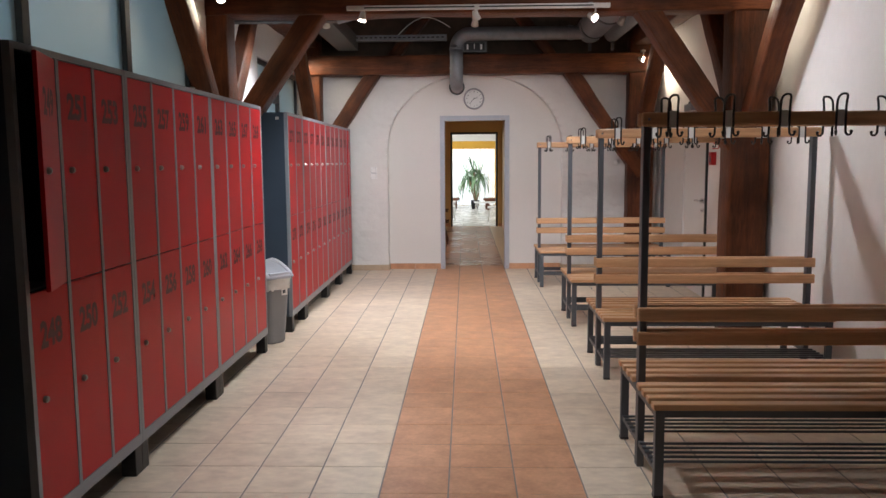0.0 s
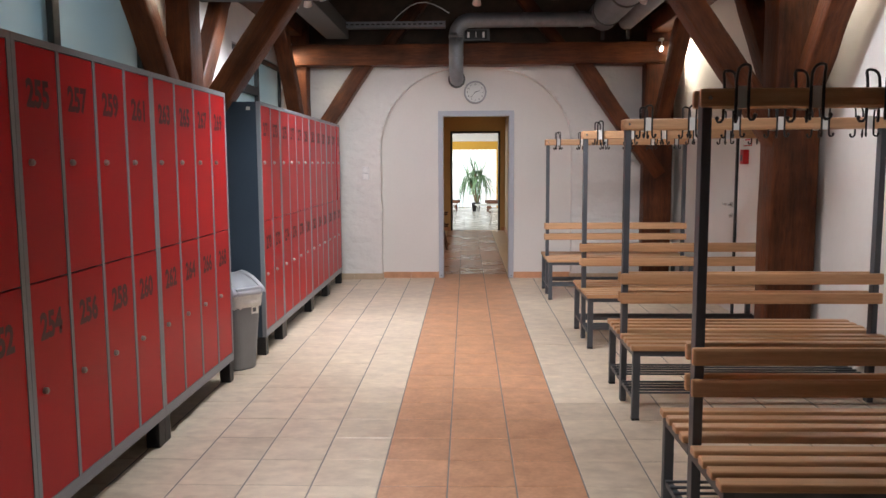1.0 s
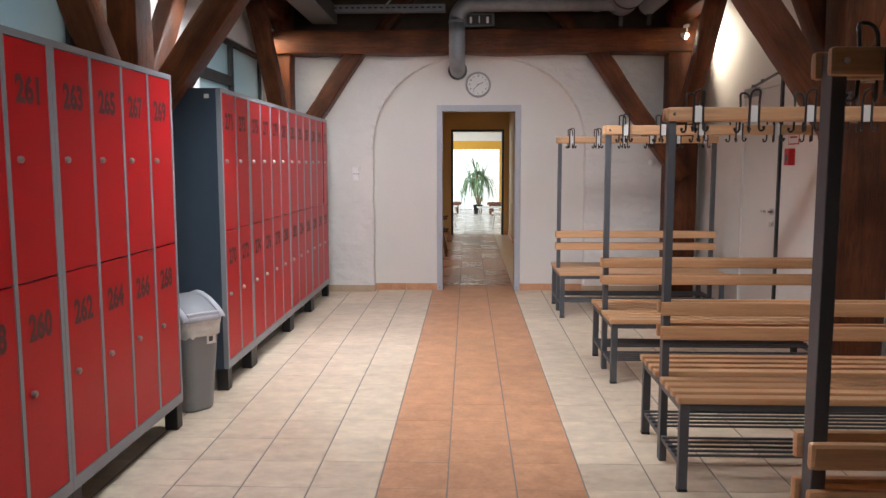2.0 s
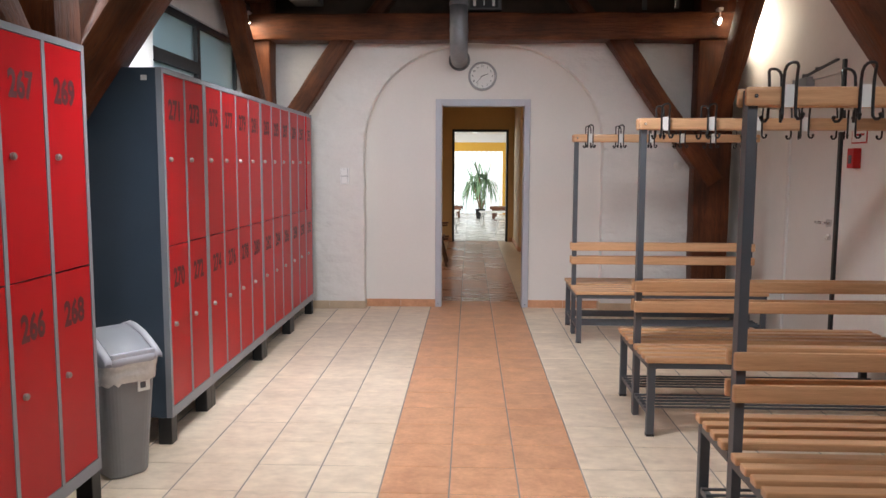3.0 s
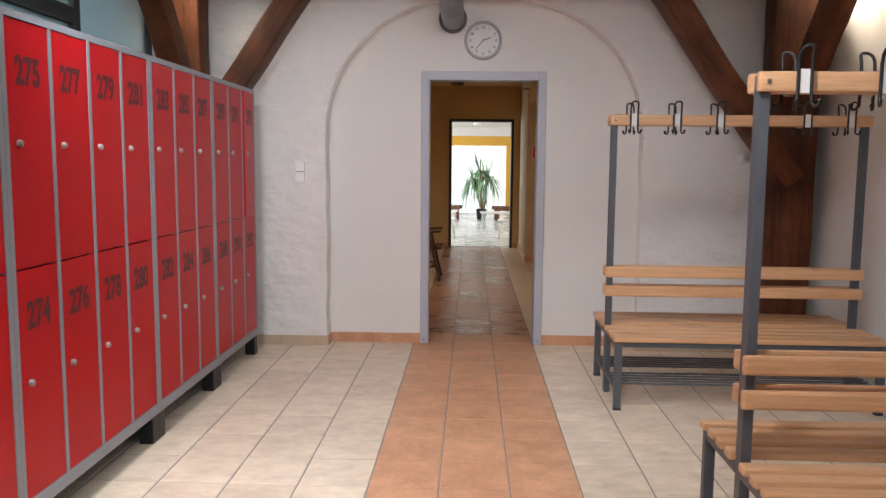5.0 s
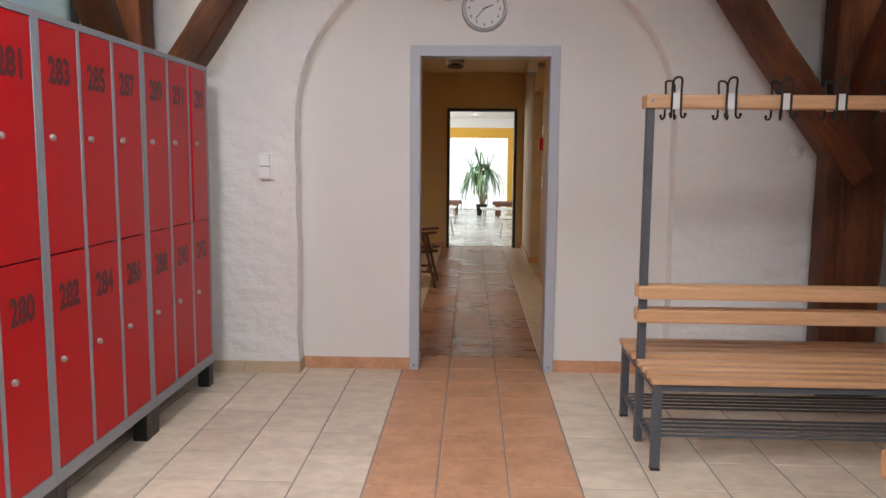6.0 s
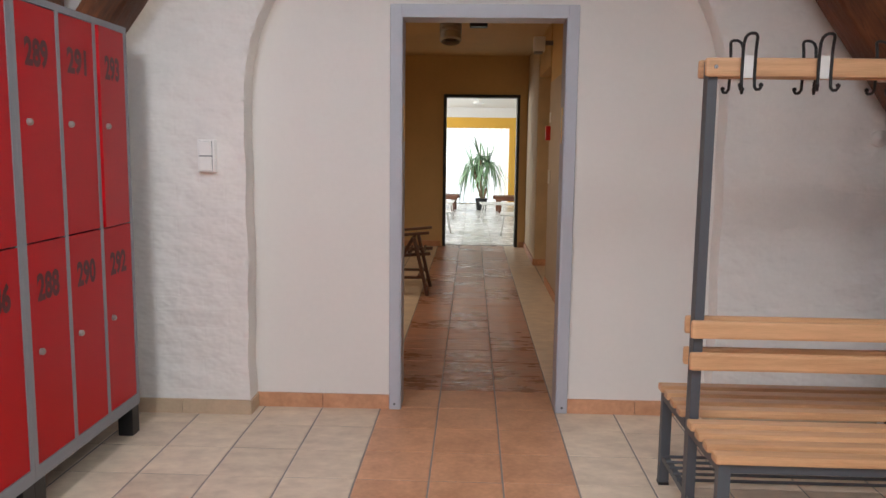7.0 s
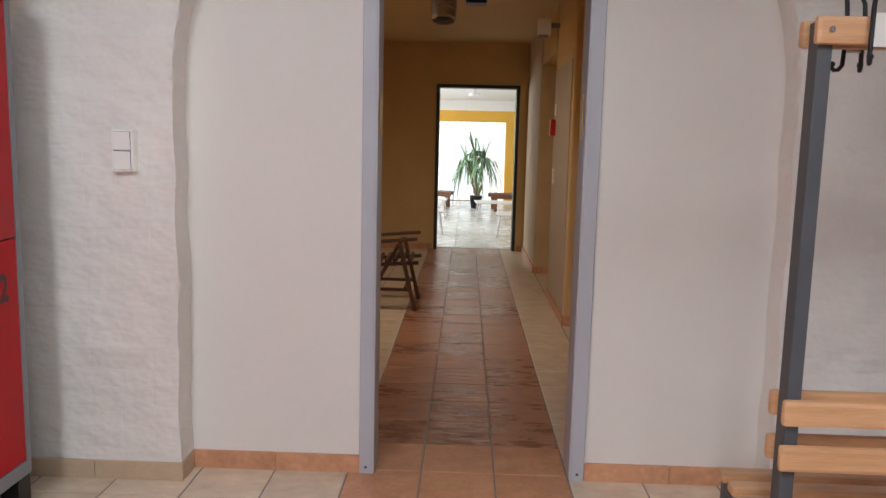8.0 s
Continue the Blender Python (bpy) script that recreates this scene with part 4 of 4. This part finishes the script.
part("bracket", nb(-0.085, -0.02, -0.01, 0.0, 0.02, 0.03), M_LFRAME, th)
part("lens", nb(-0.185, -0.055, -0.095, -0.1, 0.055, -0.073, bevel=0.008), M_LFRAME, th, "grey plastic lens")

th = thing("ceiling_spot", "silver ribbed ceiling spot with a dark lens in the corridor", "lamp", pose(-0.215, 11.8, 2.31))
prof = [(0.0005, 0.34), (0.085, 0.34)]
for k in range(9):
    prof += [(0.093, 0.33 - 0.036 * k), (0.093, 0.312 - 0.036 * k), (0.087, 0.308 - 0.036 * k)]
prof += [(0.088, 0.0), (0.092, -0.04), (0.08, -0.055), (0.07, -0.02)]
bm = lathe(bmesh.new(), prof, 28)
bm.transform(pose(0, 0, 0, -14, 0, 0))
part("shade", bm, M_CLOCKRIM, th, "ribbed silver shade")
bm = lathe(bmesh.new(), [(0.0005, -0.035), (0.04, -0.033), (0.075, -0.022)], 24)
bm.transform(pose(0, 0, 0, -14, 0, 0))
part("lens", bm, M_BLACK, th, "dark round lens", True)
part("stem", rod(bmesh.new(), (0, 0.08, 0.2), (0, 0.08, 0.31), 0.012), M_BLACK, th)
th = thing("ceiling_box", "black box on the corridor lighting bar", "fixture", pose(0.02, 11.8, 2.43))
part("case", nb(-0.075, -0.06, -0.05, 0.075, 0.06, 0.06, bevel=0.006), M_BLACK, th)
part("cover", nb(-0.05, -0.064, 0.0, 0.05, -0.058, 0.05), M_DUCT, th)
part("stem", rod(bmesh.new(), (0, 0, 0.05), (0, 0, 0.19), 0.012), M_BLACK, th)
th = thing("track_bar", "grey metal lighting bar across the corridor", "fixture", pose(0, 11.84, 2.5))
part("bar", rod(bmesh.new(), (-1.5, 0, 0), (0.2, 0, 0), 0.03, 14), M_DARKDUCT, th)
# unseen warm spot, added on the bar to light the ochre walls
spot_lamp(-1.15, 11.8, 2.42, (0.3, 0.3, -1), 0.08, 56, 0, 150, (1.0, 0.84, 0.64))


def folding_chair(x, y, turn):
    th = thing("folding_chair", "dark teak folding armchair with slatted back, in the corridor", "chair", pose(x, y, 0, 0, 0, turn) @ Matrix.Diagonal((1, 1, 0.89, 1)))
    # it faces +x
    for s in (-0.25, 0.25):
        part("front_leg", bar(bmesh.new(), (0.30, s, 0.0), (0.17, s, 0.61), 0.05, 0.03, 0.004), M_TEAK, th)
        part("rear_leg", bar(bmesh.new(), (-0.14, s * 0.88, 0.0), (0.16, s * 0.88, 0.61), 0.05, 0.03, 0.004), M_TEAK, th)
        part("armrest", bar(bmesh.new(), (-0.22, s, 0.61), (0.31, s, 0.665), 0.055, 0.028, 0.006), M_TEAK, th)
        part("back_stile", bar(bmesh.new(), (-0.12, s * 0.76, 0.36), (-0.42, s * 0.76, 1.08), 0.045, 0.03, 0.004), M_TEAK, th)
        part("floor_rail", bar(bmesh.new(), (-0.08, s * 0.94, 0.19), (0.27, s * 0.94, 0.19), 0.035, 0.025), M_TEAK, th)
        part("seat_side", bar(bmesh.new(), (-0.16, s * 0.82, 0.4), (0.32, s * 0.82, 0.44), 0.045, 0.03), M_TEAK, th)
    for k in range(7):
        u = k / 6
        part("seat_slat", bar(bmesh.new(), (-0.14 + 0.39 * u, -0.22, 0.425 + 0.025 * u), (-0.14 + 0.39 * u, 0.22, 0.425 + 0.025 * u), 0.018, 0.05), M_TEAK, th)
        part("back_slat", bar(bmesh.new(), (-0.19 - 0.22 * u, -0.2, 0.48 + 0.56 * u), (-0.19 - 0.22 * u, 0.2, 0.48 + 0.56 * u), 0.018, 0.05), M_TEAK, th)
    part("front_rail", bar(bmesh.new(), (0.22, -0.25, 0.2), (0.22, 0.25, 0.2), 0.03, 0.03), M_TEAK, th)


folding_chair(-0.71, 12.43, 0)

# ---- lounge ----
# The west opening is unseen, added to let light into the lounge.
wall_y("wall_lounge_west", -3.6, -3.4, YC + 0.2, 25.6, -0.1, 2.7, [(17.0, 0.6, 23.0, 2.3)], M_WALL, "white lounge wall with a wide opening added for daylight")
wall_y("wall_lounge_east", 3.4, 3.6, YC + 0.2, 25.6, -0.1, 2.7, [], M_WALL, "white lounge wall")
wall_x("wall_lounge_front", YC + 0.2, YC + 0.3, -3.6, 3.6, -0.1, 2.7, [(-0.42, -0.1, 0.63, 2.1)], M_WALL, "white lounge wall round the doorway")
wall_x("wall_lounge_back", 24.5, 24.8, -3.4, 3.4, -0.1, 2.12, [(-1.6, 0.0, 0.89, 1.865)], M_YELLOW, "yellow wall framing a bright window bay")
structure("wall_lounge_upper", nb(-3.4, 24.5, 2.12, 3.4, 24.8, 2.45), M_WALL, "white upper lounge wall", "wall")


def curtain():
    """A pleated sheer curtain behind the bay's opening."""
    bm = bmesh.new()
    n = 150
    rows = []
    for z in (-0.02, 1.0, 2.0):
        rows.append([bm.verts.new((-1.9 + 3.1 * i / n, 24.86 + 0.022 * math.sin(i * 0.9) + 0.01 * math.sin(i * 0.37 + z), z)) for i in range(n + 1)])
    for p, q in zip(rows, rows[1:]):
        for i in range(n):
            bm.faces.new((p[i], p[i + 1], q[i + 1], q[i]))
    return bm


structure("backdrop", curtain(), M_CURTAIN_GLOW, "white curtain in the window bay, glowing in place of daylight", "curtain", True)
structure("wall_bay", nb(-2.2, 25.1, -0.1, 1.5, 25.2, 2.45), M_WALL, "plain wall closing the window bay", "wall")
structure("ceiling_lounge", nb(-3.6, YC + 0.2, 2.36, 3.6, 25.6, 2.7), M_WALL, "white lounge ceiling", "ceiling")
# area lamp in the added west opening, in place of daylight
opening_light(-3.38, 20, 1.5, 90, 0, -90, 5.5, 1.6, 210, (0.94, 0.98, 1.0))
th = thing("ceiling_fixture", "small white ceiling lamp in the lounge", "lamp", pose(0.09, 20, 2.36))
part("stem", rod(bmesh.new(), (0, 0, -0.12), (0, 0, 0), 0.015), M_WHITE, th)
part("dish", rod(bmesh.new(), (0, 0, -0.16), (0, 0, -0.12), 0.1, 20), M_WHITE, th)


def yucca(x, y):
    th = thing("potted_yucca", "tall green yucca plant in a black pot on pale tiles", "plant", pose(x, y, 0) @ Matrix.Diagonal((0.9, 0.9, 0.9, 1)))
    part("pot", lathe(bmesh.new(), [(0.0005, 0.0), (0.11, 0.0), (0.15, 0.285), (0.157, 0.295), (0.142, 0.295), (0.138, 0.265), (0.0005, 0.265)], 24), M_POT, th, "black plastic pot", True)
    rnd = random.Random(7)
    tips = []
    for dx, dy, h in ((-0.2, 0.05, 1.02), (-0.03, -0.05, 1.25), (0.15, 0.06, 1.08)):
        pts = [(dx * (i / 5) ** 0.9 + 0.01 * math.sin(i * 2), dy * i / 5, 0.28 + (h - 0.28) * i / 5) for i in range(6)]
        part("stem", sweep(bmesh.new(), pts, 0.026, 8), M_STEM, th, "grey-brown woody stem", True)
        tips.append(Vector(pts[-1]))
    part("stem", sweep(bmesh.new(), [(0.05, 0, 0.28), (0.09, 0, 0.42), (0.13, 0, 0.55)], 0.03, 8), M_STEM, th, "cut-off woody stem", True)
    for n, t in enumerate(tips):
        for k in range(56):
            a = rnd.uniform(0, 2 * math.pi)
            up = k < 7
            el = rnd.uniform(0.75, 1.35) if up else rnd.uniform(0.0, 1.1)
            ln = rnd.uniform(0.55, 0.88)
            d = Vector((math.cos(a) * math.cos(el), math.sin(a) * math.cos(el), math.sin(el)))
            side = Vector((-math.sin(a), math.cos(a), 0))
            droop = rnd.uniform(0.02, 0.15) if up else rnd.uniform(0.75, 1.35)
            bm = bmesh.new()
            rows = []
            for i in range(7):
                u = i / 6
                p = t + d * ln * u * (1 - 0.25 * u * droop) + Vector((0, 0, -droop * u * u * ln))
                w = 0.026 * (1 - u) ** 0.6 * (0.55 + u * 0.9) + 0.001
                rows.append((bm.verts.new(p - side * w), bm.verts.new(p + Vector((0, 0, -0.006))), bm.verts.new(p + side * w)))
            for r0, r1 in zip(rows, rows[1:]):
                bm.faces.new((r0[0], r0[1], r1[1], r1[0]))
                bm.faces.new((r0[1], r0[2], r1[2], r1[1]))
            part("leaf", bm, M_LEAF, th, smooth=True)


yucca(0.2, 22.5)


def wooden_lounger(x, y, turn):
    th = thing("wooden_lounger", "brown wooden lounger on pale tiles", "lounger", pose(x, y, 0, 0, 0, turn), "lounge seats")
    part("side_rail", nb(-0.9, -0.32, 0.26, 0.9, -0.28, 0.34, bevel=0.005), M_LOUNGEWOOD, th)
    part("side_rail", nb(-0.9, 0.28, 0.26, 0.9, 0.32, 0.34, bevel=0.005), M_LOUNGEWOOD, th)
    for xx in (-0.8, 0.8):
        for yy in (-0.3, 0.3):
            part("leg", nb(xx - 0.03, yy - 0.019, 0, xx + 0.03, yy + 0.019, 0.27), M_LOUNGEWOOD, th)
    for k in range(12):
        part("slat", nb(-0.88 + 0.1 * k, -0.28, 0.335, -0.8 + 0.1 * k, 0.28, 0.355), M_LOUNGEWOOD, th)
    part("headrest", bar(bmesh.new(), (0.3, 0, 0.34), (0.85, 0, 0.72), 0.56, 0.025, 0.004), M_LOUNGEWOOD, th)


def white_table(x, y, turn):
    th = thing("white_side_table", "low white table with bent tube legs", "table", pose(x, y, 0, 0, 0, turn), "lounge tables")
    part("top", nb(-0.45, -0.3, 0.33, 0.45, 0.3, 0.352, bevel=0.01), M_WHITE, th)
    for xx in (-0.38, 0.38):
        part("leg_frame", sweep(bmesh.new(), [(xx, -0.25, 0.335), (xx * 1.12, -0.27, 0.02), (xx * 1.12, 0.27, 0.02), (xx, 0.25, 0.335)], 0.012, 8), M_WHITE, th)


wooden_lounger(1.37, 22.1, 4)
wooden_lounger(-1.2, 22.4, 176)
white_table(0.6, 19.8, 3)
white_table(0.89, 17.45, -3)
white_table(-0.79, 17.75, 4)
white_table(-0.8, 20.2, -2)

# ---- tiled floors ----
floor = structure("floor", nb(XL - 0.3, YB - 0.3, -0.1, XR + 0.3, YC + 0.2, -0.0025), M_GROUT, "grey grout bed under beige and terracotta tiles", "floor")
lounge_floor = structure("floor_lounge", nb(-3.6, YC + 0.2, -0.1, 3.6, 25.6, -0.0025), M_GROUT, "pale tiled lounge floor", "floor")


def tile_bm(bm, x, y, w, h, z=0.0):
    e = 0.004
    lo = [bm.verts.new((x + dx * w / 2, y + dy * h / 2, z - 0.006)) for dx, dy in ((-1, -1), (1, -1), (1, 1), (-1, 1))]
    hi = [bm.verts.new((x + dx * (w / 2), y + dy * (h / 2), z - 0.0015)) for dx, dy in ((-1, -1), (1, -1), (1, 1), (-1, 1))]
    tp = [bm.verts.new((x + dx * (w / 2 - e), y + dy * (h / 2 - e), z)) for dx, dy in ((-1, -1), (1, -1), (1, 1), (-1, 1))]
    for i in range(4):
        j = (i + 1) % 4
        bm.faces.new((lo[i], lo[j], hi[j], hi[i]))
        bm.faces.new((hi[i], hi[j], tp[j], tp[i]))
    bm.faces.new(tp)
    return bm


TW, TH = PITCH - 0.007, PITCH - 0.0035
tile_meshes = {k: mesh_of("tile", tile_bm(bmesh.new(), 0, 0, TW, TH), m) for k, m in (("beige", M_BEIGE), ("terra", M_TERRA), ("worn", M_DIM_TERRA))}
rest = {"beige": bmesh.new(), "terra": bmesh.new()}
rnd = random.Random(11)
X0 = -0.478
for j in range(-38, 32):
    y = 6.883 + PITCH * (j + 0.5)
    if y > YC + 0.1 or y < YB:
        continue
    for i in range(-7, 11):
        x = X0 + PITCH * (i + 0.5)
        corridor = y > 9.0
        if x < XL - 0.2 or x > XR + 0.2 or (corridor and not (-1.6 < x < 1.0)):
            continue
        kind = "terra" if 0 <= i <= 2 else "beige"
        # beyond the door: riven tiles, coloured darker for the light falling off
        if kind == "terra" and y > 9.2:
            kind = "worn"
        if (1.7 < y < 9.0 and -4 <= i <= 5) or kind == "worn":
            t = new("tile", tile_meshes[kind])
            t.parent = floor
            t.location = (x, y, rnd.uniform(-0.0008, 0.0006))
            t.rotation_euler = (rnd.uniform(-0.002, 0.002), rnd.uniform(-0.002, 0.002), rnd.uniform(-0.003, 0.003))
        else:
            tile_bm(rest[kind], x, y, TW, TH)
for k, m in (("beige", M_BEIGE), ("terra", M_TERRA)):
    tagged(part("tile_field", rest[k], m, floor), kind="stuff")
bm = bmesh.new()
for j in range(21):
    for i in range(-8, 9):
        tile_bm(bm, 0.07 + 0.42 * i, YC + 0.42 + 0.42 * j, 0.412, 0.412)
tagged(part("tile_field", bm, M_PALETILE, lounge_floor), kind="stuff")
